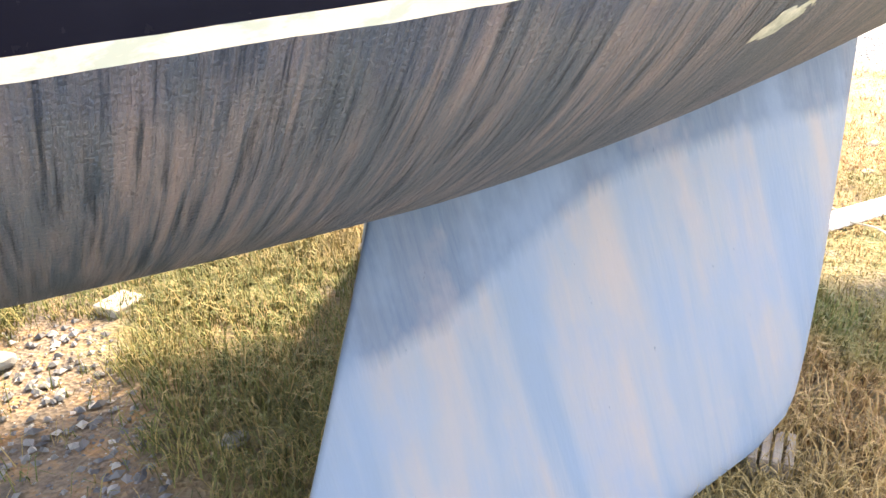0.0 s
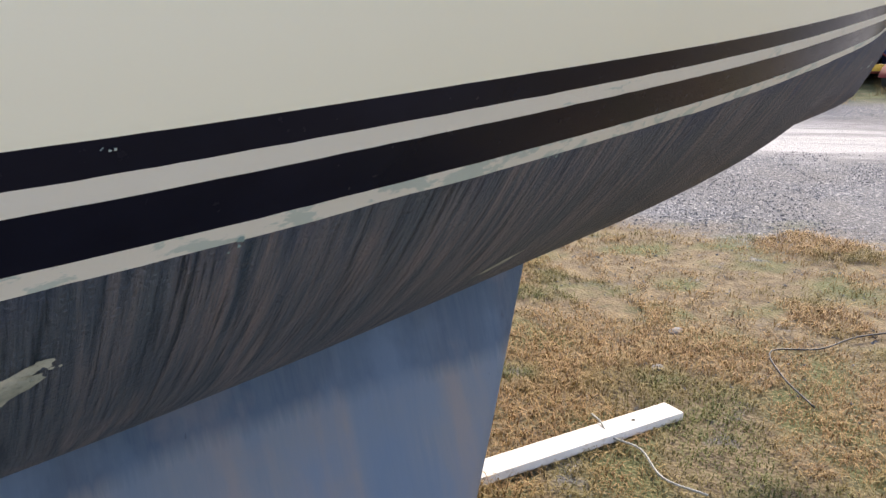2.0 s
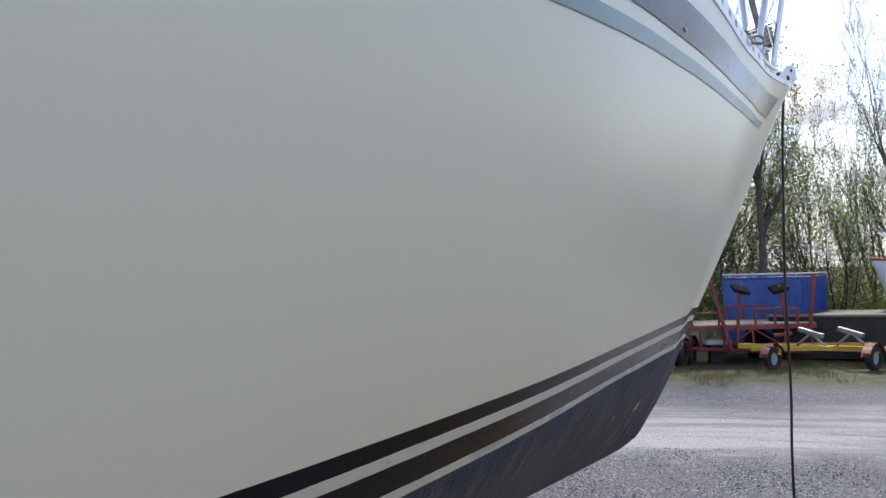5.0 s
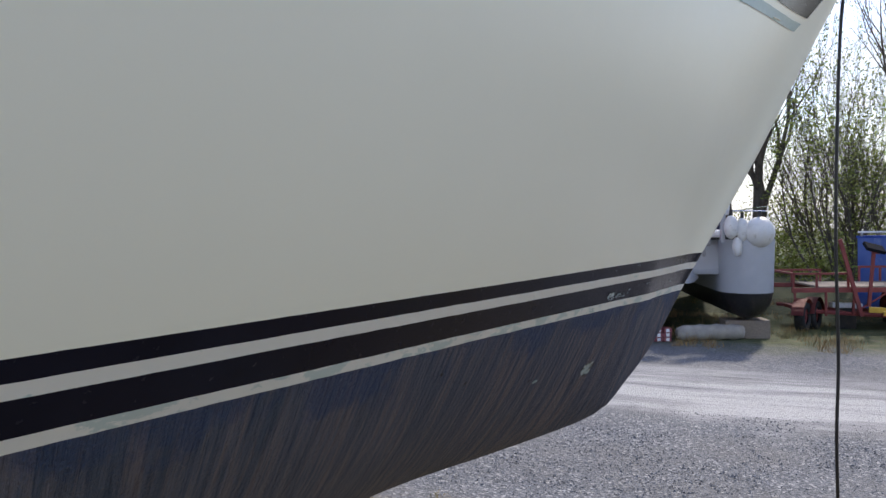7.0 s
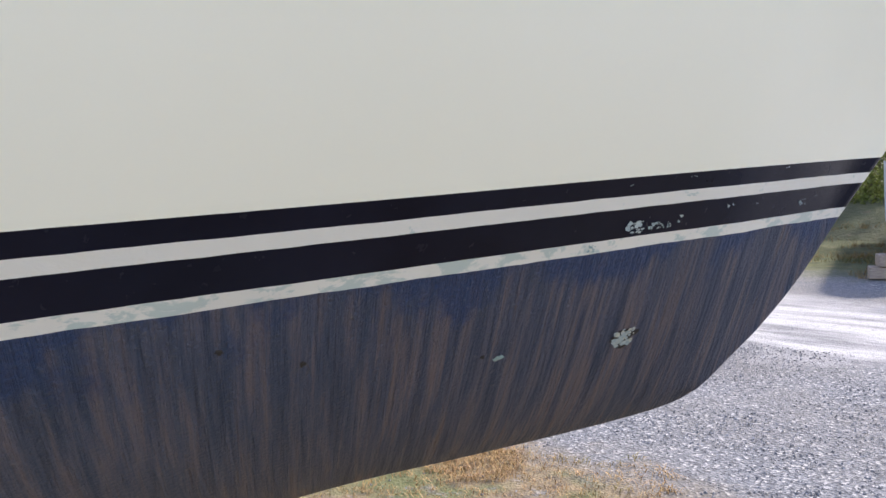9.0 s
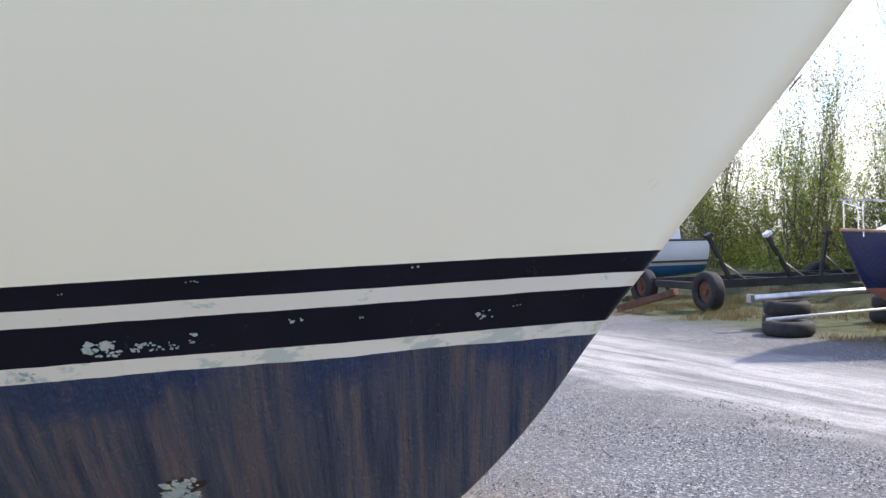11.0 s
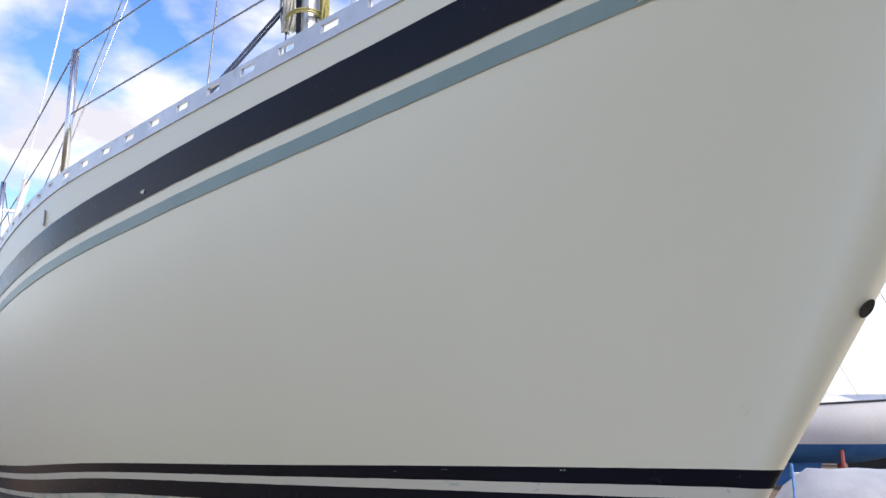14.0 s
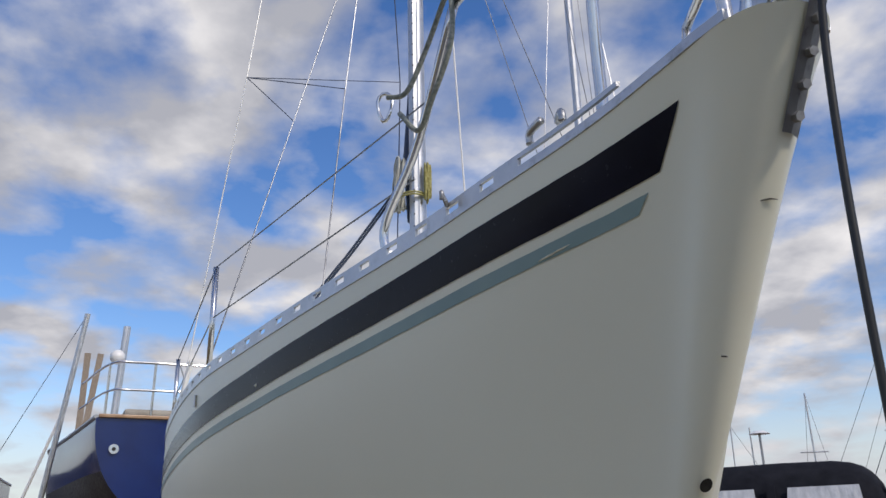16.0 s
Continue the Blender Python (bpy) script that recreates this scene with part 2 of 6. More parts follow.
def ground_material():
    m, nt, p = nodes_of("yard_ground")
    co = nt.nodes.new("ShaderNodeTexCoord")
    dot = nt.nodes.new("ShaderNodeVectorMath")
    dot.operation = "DOT_PRODUCT"
    dot.inputs[1].default_value = (0.82, 0.57, 0)
    nt.links.new(co.outputs["Object"], dot.inputs[0])
    wob = noise_node(nt, 0.9, 5, (1, 1, 1), 0.65)
    add = nt.nodes.new("ShaderNodeMath")
    add.operation = "MULTIPLY_ADD"
    add.inputs[1].default_value = 2.4
    nt.links.new(wob, add.inputs[0])
    nt.links.new(dot.outputs["Value"], add.inputs[2])
    d = add.outputs[0]
    stones = nt.nodes.new("ShaderNodeTexVoronoi")
    stones.inputs["Scale"].default_value = 58
    stones.inputs["Randomness"].default_value = 1
    nt.links.new(co.outputs["Object"], stones.inputs["Vector"])
    hue = nt.nodes.new("ShaderNodeSeparateXYZ")
    nt.links.new(stones.outputs["Color"], hue.inputs[0])
    gravel = ramp(nt, hue.outputs[0], (0.0, (0.055, 0.060, 0.070)), (0.5, (0.115, 0.123, 0.137)), (0.85, (0.18, 0.185, 0.195)), (1.0, (0.40, 0.395, 0.385)))
    damp = noise_node(nt, 0.7, 5)
    gravel = blend(nt, ramp(nt, damp, (0.4, grey(0)), (0.65, grey(0.5))), gravel, (0.13, 0.123, 0.115))
    ruts = noise_node(nt, 1.0, 6, (2.6, 0.35, 1), 0.7, 0.3, (0, 0, -35))
    pale = blend(nt, ramp(nt, ruts, (0.36, grey(0.10)), (0.56, grey(0.92))), gravel, (0.43, 0.425, 0.415))
    pale = blend(nt, ramp(nt, hue.outputs[0], (0.80, grey(0)), (0.86, grey(0.45))), pale, (0.10, 0.105, 0.11))
    rust = noise_node(nt, 0.45, 4)
    pale = blend(nt, ramp(nt, rust, (0.66, grey(0)), (0.72, grey(0.5))), pale, (0.26, 0.17, 0.12))
    soil = ramp(nt, noise_node(nt, 9, 6, rough=0.7), (0.3, (0.055, 0.042, 0.028)), (0.5, (0.155, 0.115, 0.065)), (0.7, (0.25, 0.20, 0.115)))
    moss = blend(nt, ramp(nt, noise_node(nt, 1.6, 4), (0.5, grey(0)), (0.62, grey(0.75))), soil, (0.075, 0.10, 0.028))
    stony = ramp(nt, noise_node(nt, 2.1, 5, rough=0.7), (0.60, grey(0)), (0.68, grey(0.75)))
    turf = blend(nt, stony, moss, gravel)

    def zone(lo, hi):
        mr = nt.nodes.new("ShaderNodeMapRange")
        mr.inputs[1].default_value, mr.inputs[2].default_value = lo, hi
        nt.links.new(d, mr.inputs[0])
        return mr.outputs[0]

    bare = ramp(nt, noise_node(nt, 7, 6, rough=0.7), (0.35, (0.07, 0.06, 0.052)), (0.5, (0.15, 0.115, 0.085)), (0.66, (0.27, 0.155, 0.075)))
    turf = blend(nt, between(nt, mul_add(nt, wob, -0.6, axis_of(nt, 0)), -2.10, -2.35), turf, bare)
    col = blend(nt, zone(4.9, 5.6), turf, gravel)
    col = blend(nt, zone(8.2, 8.9), col, pale)
    col = blend(nt, zone(10.6, 12.0), col, gravel)
    verge = ramp(nt, noise_node(nt, 3.0, 6, rough=0.7), (0.35, (0.030, 0.040, 0.012)), (0.55, (0.075, 0.090, 0.028)), (0.7, (0.15, 0.125, 0.07)))
    col = blend(nt, zone(12.9, 14.4), col, verge)
    nt.links.new(col, p.inputs["Base Color"])
    p.inputs["Roughness"].default_value = 0.9
    bumped(nt, p, stones.outputs["Distance"], 0.7, 0.012)
    return m


def blades_material():
    m, nt, p = nodes_of("grass_blades")
    geo = nt.nodes.new("ShaderNodeNewGeometry")
    straw = ramp(nt, geo.outputs["Random Per Island"], (0.0, (0.13, 0.066, 0.024)), (0.35, (0.32, 0.185, 0.072)), (0.7, (0.48, 0.315, 0.14)), (1.0, (0.24, 0.18, 0.055)))
    green = ramp(nt, geo.outputs["Random Per Island"], (0.0, (0.05, 0.085, 0.018)), (0.6, (0.11, 0.15, 0.03)), (1.0, (0.26, 0.21, 0.09)))
    where = noise_node(nt, 1.1, 4)
    col = blend(nt, ramp(nt, where, (0.50, grey(0)), (0.62, grey(0.85))), straw, green)
    # greener grass aft, with shade under the hull painted in as darker tones
    hull_shade_green = ramp(nt, geo.outputs["Random Per Island"], (0.0, (0.030, 0.055, 0.012)), (0.5, (0.075, 0.115, 0.022)), (0.8, (0.20, 0.165, 0.06)), (1.0, (0.34, 0.25, 0.11)))
    col = blend(nt, between(nt, axis_of(nt, 0), -0.3, -1.2, 0.85), col, hull_shade_green)
    nt.links.new(col, p.inputs["Base Color"])
    p.inputs["Roughness"].default_value = 0.75
    return m


def boot_white(name, chips):
    """White enamel line; chips says how far the greenish undercoat shows through."""
    m, nt, p = nodes_of(name)
    a = noise_node(nt, 1.0, 7, (16, 16, 34), 0.66, 0.4)
    b = noise_node(nt, 1.0, 4, (2.2, 2.2, 2.2))
    c = noise_node(nt, 120, 3)
    flake = ramp(nt, a, (0.64 - 0.12 * chips, grey(0)), (0.67 - 0.10 * chips, grey(0.85)))
    col = blend(nt, flake, (0.68, 0.67, 0.595), (0.40, 0.49, 0.45))
    col = blend(nt, ramp(nt, b, (0.56, grey(0)), (0.78, grey(0.30 * chips + 0.06))), col, (0.36, 0.37, 0.35))
    col = blend(nt, ramp(nt, a, (0.24, grey(0.7 * chips)), (0.28, grey(0))), col, (0.10, 0.14, 0.17))
    nt.links.new(col, p.inputs["Base Color"])
    nt.links.new(ramp(nt, c, (0.3, grey(0.35)), (0.7, grey(0.55))), p.inputs["Roughness"])
    bumped(nt, p, a, 0.5, 0.003)
    return m


GELCOAT = surface("gelcoat", (0.80, 0.790, 0.640), (0.83, 0.820, 0.672), 1.2, (0.33, 0.40), 0, 0.015, 0.001, 30, stretch=(1, 1, 0.3), coat=0.04)
NAVY = surface("navy_paint", (0.005, 0.006, 0.013), (0.010, 0.012, 0.024), 5, (0.18, 0.28), 0, 0.012, 0.001, 60, spec=0.13)
TEAL = surface("teal_tape", (0.20, 0.31, 0.31), (0.24, 0.35, 0.345), 4, (0.3, 0.42), 0, 0.05, 0.001, 60)
BOOT_WHITE = boot_white("flaking_white_enamel", 1.0)
LINE_WHITE = boot_white("white_enamel", 0.15)
BOTTOM = antifouling()
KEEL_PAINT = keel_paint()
ALLOY = surface("alloy", (0.50, 0.51, 0.52), (0.66, 0.66, 0.66), 7, (0.28, 0.45), 0.85, 0.06, 0.001, 120, dirt=(0.30, 0.30, 0.29))
STEEL = surface("stainless_steel", (0.60, 0.60, 0.61), (0.72, 0.72, 0.72), 12, (0.14, 0.26), 1.0, 0.03, 0.001, 150)
GALV = surface("galvanised_steel", (0.30, 0.30, 0.31), (0.42, 0.42, 0.42), 14, (0.35, 0.55), 0.8, 0.08, 0.001, 160, dirt=(0.16, 0.14, 0.12))
WIRE = surface("wire", (0.11, 0.115, 0.13), (0.22, 0.23, 0.25), 30, (0.3, 0.45), 0.8, 0.1, 0.001, 400)
WHITE_TUBE = surface("white_tube", (0.72, 0.72, 0.70), (0.80, 0.80, 0.79), 9, (0.3, 0.4), 0, 0.03, 0.001, 90)
CORD_WHITE = surface("pale_rope", (0.38, 0.38, 0.34), (0.55, 0.55, 0.50), 60, (0.7, 0.9), 0, 0.5, 0.003, 300, dirt=(0.25, 0.26, 0.22))
CORD_GREEN = surface("grey_green_rope", (0.13, 0.15, 0.13), (0.34, 0.36, 0.32), 90, (0.7, 0.9), 0, 0.7, 0.004, 260, dirt=(0.07, 0.08, 0.07))
CORD_YELLOW = surface("yellow_rope", (0.24, 0.21, 0.06), (0.44, 0.41, 0.17), 60, (0.7, 0.9), 0, 0.5, 0.003, 300)
CORD_BLUE = surface("blue_rope", (0.03, 0.05, 0.10), (0.07, 0.09, 0.14), 60, (0.7, 0.9), 0, 0.5, 0.003, 300)
CABLE = surface("black_cable", (0.010, 0.010, 0.011), (0.022, 0.022, 0.022), 30, (0.35, 0.5), 0, 0.1, 0.001, 200)
FILLER = surface("filler", (0.22, 0.26, 0.22), (0.54, 0.55, 0.46), 34, (0.6, 0.8), 0, 0.8, 0.004, 70, dirt=(0.10, 0.12, 0.12))
PRIMER = surface("primer_chip", (0.17, 0.27, 0.30), (0.42, 0.48, 0.47), 60, (0.5, 0.7), 0, 0.4, 0.002, 120, dirt=(0.012, 0.022, 0.05))
SCUFF = surface("scuffed_gelcoat", (0.70, 0.69, 0.585), (0.76, 0.745, 0.63), 9, (0.4, 0.55), 0, 0.05, 0.001, 90)
TIMBER = surface("weathered_timber", (0.20, 0.155, 0.12), (0.33, 0.275, 0.22), 8, (0.7, 0.9), 0, 0.5, 0.004, 40, stretch=(1, 9, 9), dirt=(0.10, 0.08, 0.06))
WHITE_BOARD = surface("white_board", (0.68, 0.66, 0.62), (0.80, 0.78, 0.74), 6, (0.5, 0.7), 0, 0.25, 0.003, 50, dirt=(0.42, 0.38, 0.32))
STONE = surface("stone", (0.13, 0.135, 0.14), (0.30, 0.30, 0.29), 12, (0.7, 0.9), 0, 0.5, 0.006, 60)
CONCRETE = surface("concrete", (0.28, 0.26, 0.23), (0.40, 0.375, 0.33), 9, (0.8, 0.95), 0, 0.4, 0.004, 70)
DARK_HOLE = surface("dark_hollow", (0.012, 0.011, 0.010), (0.03, 0.026, 0.02), 20, (0.7, 0.9), 0, 0.1, 0.001, 60)


# ---- builders ----
def part(name, bm, material, parent=None, label="", smooth=False):
    me = bpy.data.meshes.new(name)
    bm.to_mesh(me)
    bm.free()
    me.materials.append(material)
    if smooth:
        for f in me.polygons:
            f.use_smooth = True
    ob = new(name, me)
    if parent:
        ob.parent = parent
    if label:
        ob["label"] = label
    return ob


def root(name, m, label, category, group=""):
    ob = tagged(new(name), label, category, group)
    ob.empty_display_size = 0.1
    ob.matrix_basis = m
    return ob


def add_box(bm, centre, size, turn=(0, 0, 0), bevel=0.0):
    m = pose(*centre, *turn) @ Matrix.Diagonal((*size, 1))
    made = bmesh.ops.create_cube(bm, size=1, matrix=m)
    if bevel:
        edges = list({e for v in made["verts"] for e in v.link_edges})
        bmesh.ops.bevel(bm, geom=edges, offset=bevel, segments=2, profile=0.6, affect="EDGES")


def box(centre, size, turn=(0, 0, 0), bevel=0.0):
    bm = bmesh.new()
    add_box(bm, centre, size, turn, bevel)
    return bm


def add_tube(bm, pts, radius, sides=8, closed=False, cap=True):
    """A round bar along a line of points; radius is one number or one for each point."""
    pts = [Vector(p) for p in pts]
    n = len(pts)
    rings = []
    side = None
    for i, p in enumerate(pts):
        a, b = (pts[i - 1], pts[(i + 1) % n]) if closed else (pts[max(i - 1, 0)], pts[min(i + 1, n - 1)])
        way = (b - a).normalized()
        if side is None:
            side = way.orthogonal().normalized()
        side = (side - way * side.dot(way)).normalized()
        up = way.cross(side)
        r = radius[i] if isinstance(radius, (list, tuple)) else radius
        rings.append([bm.verts.new(p + r * (side * math.cos(k * 2 * math.pi / sides) + up * math.sin(k * 2 * math.pi / sides))) for k in range(sides)])
    for i in range(n if closed else n - 1):
        a, b = rings[i], rings[(i + 1) % n]
        for k in range(sides):
            bm.faces.new((a[k], a[(k + 1) % sides], b[(k + 1) % sides], b[k]))
    if cap and not closed:
        bm.faces.new(rings[0][::-1])
        bm.faces.new(rings[-1])


def tube(pts, radius, sides=8, closed=False):
    bm = bmesh.new()
    add_tube(bm, pts, radius, sides, closed)
    return bm


def smooth_line(pts, steps=8):
    """Points of a Catmull-Rom curve through pts."""
    p = [Vector(q) for q in pts]
    p = [p[0] * 2 - p[1], *p, p[-1] * 2 - p[-2]]
    out = []
    for i in range(1, len(p) - 2):
        for s in range(steps):
            t = s / steps
            out.append(0.5 * ((2 * p[i]) + (p[i + 1] - p[i - 1]) * t + (2 * p[i - 1] - 5 * p[i] + 4 * p[i + 1] - p[i + 2]) * t * t + (3 * p[i] - p[i - 1] - 3 * p[i + 1] + p[i + 2]) * t ** 3))
    return out + [p[-2]]


def add_grid(bm, rows, flip=False):
    """Faces between rows of points, each as long as the next."""
    vs = [[bm.verts.new(p) for p in r] for r in rows]
    for a, b in zip(vs, vs[1:]):
        for i in range(len(a) - 1):
            q = (a[i], a[i + 1], b[i + 1], b[i])
            bm.faces.new(q[::-1] if flip else q)
    return vs


def spline(*tab):
    xs, ys = [p[0] for p in tab], [p[1] for p in tab]
    n = len(xs)
    sec = [(ys[i + 1] - ys[i]) / (xs[i + 1] - xs[i]) for i in range(n - 1)]
    slope = [sec[0]] + [0 if sec[i - 1] * sec[i] <= 0 else 2 * sec[i - 1] * sec[i] / (sec[i - 1] + sec[i]) for i in range(1, n - 1)] + [sec[-1]]

    def at(x):
        if x <= xs[0]:
            return ys[0] + slope[0] * (x - xs[0])
        if x >= xs[-1]:
            return ys[-1] + slope[-1] * (x - xs[-1])
        i = max(k for k in range(n - 1) if xs[k] <= x)
        h = xs[i + 1] - xs[i]
        t = (x - xs[i]) / h
        return (ys[i] * (1 + 2 * t) * (1 - t) ** 2 + slope[i] * h * t * (1 - t) ** 2 + ys[i + 1] * t * t * (3 - 2 * t) + slope[i + 1] * h * t * t * (t - 1))

    return at


# ---- ground: one sheet to the horizon ----
def build_ground():
    near = [-8 + 0.25 * i for i in range(81)]
    far = [14, 17, 21, 27, 36, 50, 80, 150, 400, 1500]
    xs = [-v for v in far[::-1]] + near + far
    bm = bmesh.new()

    def height(x, y):
        fall = max(0.0, 1 - math.hypot(x - 2, y - 2) / 16)
        return 0.022 * fall * noise.noise((x * 0.9, y * 0.9, 3.1)) + 0.012 * fall * noise.noise((x * 2.7, y * 2.7, 8.2))

    add_grid(bm, [[(x, y, height(x, y)) for x in xs] for y in xs])
    ob = part("ground", bm, ground_material(), None, "", True)
    tagged(ob, "boatyard ground of dry grass, grey gravel and a pale worn track", "ground", kind="structure")


build_ground()


# ---- the yacht: hull form ----
KEEL_LINE = spline((-4.7, 1.25), (-3, 0.85), (-1.5, 0.765), (0.13, 0.902), (0.85, 0.968), (1.27, 1.015), (1.67, 1.078), (1.96, 1.11), (2.26, 1.155), (2.36, 1.18), (2.415, 1.214), (2.47, 1.262), (2.525, 1.31), (2.618, 1.41), (2.71, 1.534), (2.9, 1.772), (3.05, 1.965), (3.13, 2.08), (3.31, 2.342), (3.5, 2.6))
STEM_LINE = spline((1.155, 2.26), (1.18, 2.36), (1.214, 2.415), (1.262, 2.47), (1.31, 2.525), (1.41, 2.618), (1.534, 2.71), (1.772, 2.9), (1.965, 3.05), (2.08, 3.13), (2.342, 3.31), (2.6, 3.5))
SHEER = spline((-4.7, 2.25), (-0.62, 2.37), (0.95, 2.435), (2.5, 2.512), (2.76, 2.53), (3.5, 2.575))
BEAM = spline((-4.7, 1.0), (-3.6, 1.32), (-2.5, 1.47), (-1.5, 1.49), (-0.62, 1.42), (0.2, 1.29), (0.92, 1.115), (1.54, 0.87), (2.0, 0.67), (2.5, 0.44), (2.76, 0.330), (3.085, 0.190), (3.25, 0.126), (3.5, 0.02))
BOOT = spline((-4.7, 1.487), (-2.0, 1.515), (-1.0, 1.527), (-0.5, 1.542), (0.05, 1.559), (1.03, 1.604), (1.73, 1.622), (2.37, 1.640), (2.8, 1.648))
BOOT_WIDTH = spline((-4.7, 1.1), (-1.0, 1.15), (0.2, 1.08), (1.1, 0.95), (2.6, 1.0))
COVE = spline((-4.7, 2.06), (-0.6, 2.235), (1.0, 2.335), (1.3, 2.363), (1.75, 2.400), (2.136, 2.428), (2.55, 2.460), (2.82, 2.478), (3.25, 2.5))


def hull_y(x, z):
    """Half-breadth of the hull at length x and height z."""
    u = (min(max(x, -1.5), 3.25) + 1) / 4
    p = math.exp(1.284 - 0.9111 * u - 0.3347 * u * u + 0.2223 * u ** 3)
    q = math.exp(-0.4843 - 0.5924 * u - 0.2163 * u * u + 1.6903 * u ** 3)
    zk, zs = KEEL_LINE(x), SHEER(x)
    s = min(max((z - zk) / max(zs - zk, 0.02), 0), 1)
    y = max(BEAM(x), 0.0) * (1 - (1 - s) ** p) ** q
    d = max(STEM_LINE(z) - x, 0) if z > 1.2 else 1
    r = 0.017 + 0.069 * min(max((z - 1.45) / 1.0, 0), 1) ** 1.4
    k = min(d / (1.15 * r), 1)
    f = min(d / 0.6, 1)
    return math.sqrt(y * y + r * r * (1 - (1 - k) ** 2) * (1 - f) ** 2 * (1 + 2 * f)) if z > 1.2 else y


def boot_z(x, off=0.0):
    return BOOT(x) - off * BOOT_WIDTH(x)


def boot_low(x):
    """Depth of the hand-painted lower edge of the white line."""
    return 0.114 + 0.0022 * noise.noise((x * 7, 1.0, 4.0)) + 0.0012 * noise.noise((x * 31, 2.0, 7.0))


def cove_z(x, off=0.0):
    return COVE(x) - off


def hull_rows(level, lams, cols=150, stern=-4.7):
    """Starboard rows of points; level(x, lam) gives the height. Each row runs to the stem."""
    rows = []
    for lam in lams:
        xe = 2.7
        for _ in range(30):
            xe = STEM_LINE(level(xe, lam))
        row = []
        for i in range(cols + 1):
            x = xe - (xe - stern) * (1 - i / cols) ** 1.7
            z = level(x, lam)
            y = 0.0 if i == cols else hull_y(x, z)
            row.append((x, -y, z))
        rows.append(row)
    return rows


def both_sides(rows):
    bm = bmesh.new()
    add_grid(bm, rows)
    add_grid(bm, [[(x, -y, z) for x, y, z in r] for r in rows], True)
    bmesh.ops.remove_doubles(bm, verts=bm.verts, dist=0.0004)
    return bm


def bottom_rows():
    rows = []
    for j in range(23):
        lam = (j / 22) ** 1.6
        row = []
        for i in range(421):
            x = 2.712 - (2.712 + 4.7) * (1 - i / 420) ** 1.7
            zw = boot_z(x, boot_low(x))
            zk = min(KEEL_LINE(x), zw)
            z = zk + (zw - zk) * lam
            row.append((x, -hull_y(x, z) if 0 < lam and i < 420 else 0.0, z))
        rows.append(row)
    return rows


yacht = root("sailing_yacht", Matrix(), "white twin-keel sailing yacht standing ashore with worn blue bottom paint", "yacht")
part("bottom", both_sides(bottom_rows()), BOTTOM, yacht, "worn blue and brown antifouling paint", True)
for label, mat_, lo, hi in (("flaking white line above the bottom paint", BOOT_WHITE, 0.114, 0.095), ("navy boot stripe with chipped paint", NAVY, 0.095, 0.048), ("white line between two navy stripes", LINE_WHITE, 0.048, 0.028), ("narrow navy boot stripe", NAVY, 0.028, 0.0)):
    part("boot_stripe", both_sides(hull_rows(lambda x, lam: boot_z(x, (boot_low(x) if lo > 0.11 else lo + 0.0007 * noise.noise((x * 25, lo * 90, 1))) * (1 - lam) + (hi + 0.0007 * noise.noise((x * 25, hi * 90, 1))) * lam), (0, 0.5, 1), 420)), mat_, yacht, label, True)
part("topside", both_sides(hull_rows(lambda x, lam: boot_z(x) + (SHEER(x) - boot_z(x)) * lam, [j / 22 for j in range(23)])), GELCOAT, yacht, "glossy off-white topside", True)


def cove_stripe(lo, hi, tip_lo, tip_hi, material, label):
    """A stripe below the rail; lo and hi give the depth of its edges under the stripe line at each length."""
    bm = bmesh.new()
    for sign in (-1, 1):
        rows = []
        for k in range(4):
            lam = k / 3
            tip = tip_lo + (tip_hi - tip_lo) * lam
            row = []
            for i in range(161):
                x = -4.6 + (tip + 4.6) * (1 - (1 - i / 160) ** 1.5)
                z = cove_z(x, lo(x) + (hi(x) - lo(x)) * lam + 0.0012 * noise.noise((x * 14, lam * 9, sign)))
                row.append((x, sign * (hull_y(x, z) + 0.0028), z))
            rows.append(row)
        add_grid(bm, rows, sign > 0)
    part("cove_stripe", bm, material, yacht, label, True)


cove_stripe(lambda x: 0.086, lambda x: 0.0, 3.176, 3.278, NAVY, "broad navy stripe below the rail")
cove_stripe(spline((-4.7, 0.147), (1.2, 0.147), (2.0, 0.146), (2.6, 0.141), (3.1, 0.136)), spline((-4.7, 0.118), (1.2, 0.1165), (2.0, 0.115), (2.7, 0.110), (3.1, 0.108)), 3.095, 3.135, TEAL, "narrow pale teal stripe")


def transom():
    bm = bmesh.new()
    zs = [KEEL_LINE(-4.7) + (SHEER(-4.7) - KEEL_LINE(-4.7)) * k / 12 for k in range(13)]
    add_grid(bm, [[(-4.7, -hull_y(-4.7, z), z) for z in zs], [(-4.7, hull_y(-4.7, z), z) for z in zs]])
    part("transom", bm, GELCOAT, yacht)
    bm = bmesh.new()
    rows = []
    for i in range(61):
        x = -4.7 + 8.15 * i / 60
        b, z = BEAM(x) - 0.012, SHEER(x) - 0.012
        rows.append([(x, b * k / 6, z + 0.05 * (1 - (k / 6) ** 2)) for k in range(-6, 7)])
    add_grid(bm, rows)
    part("deck", bm, GELCOAT, yacht, "", True)


transom()


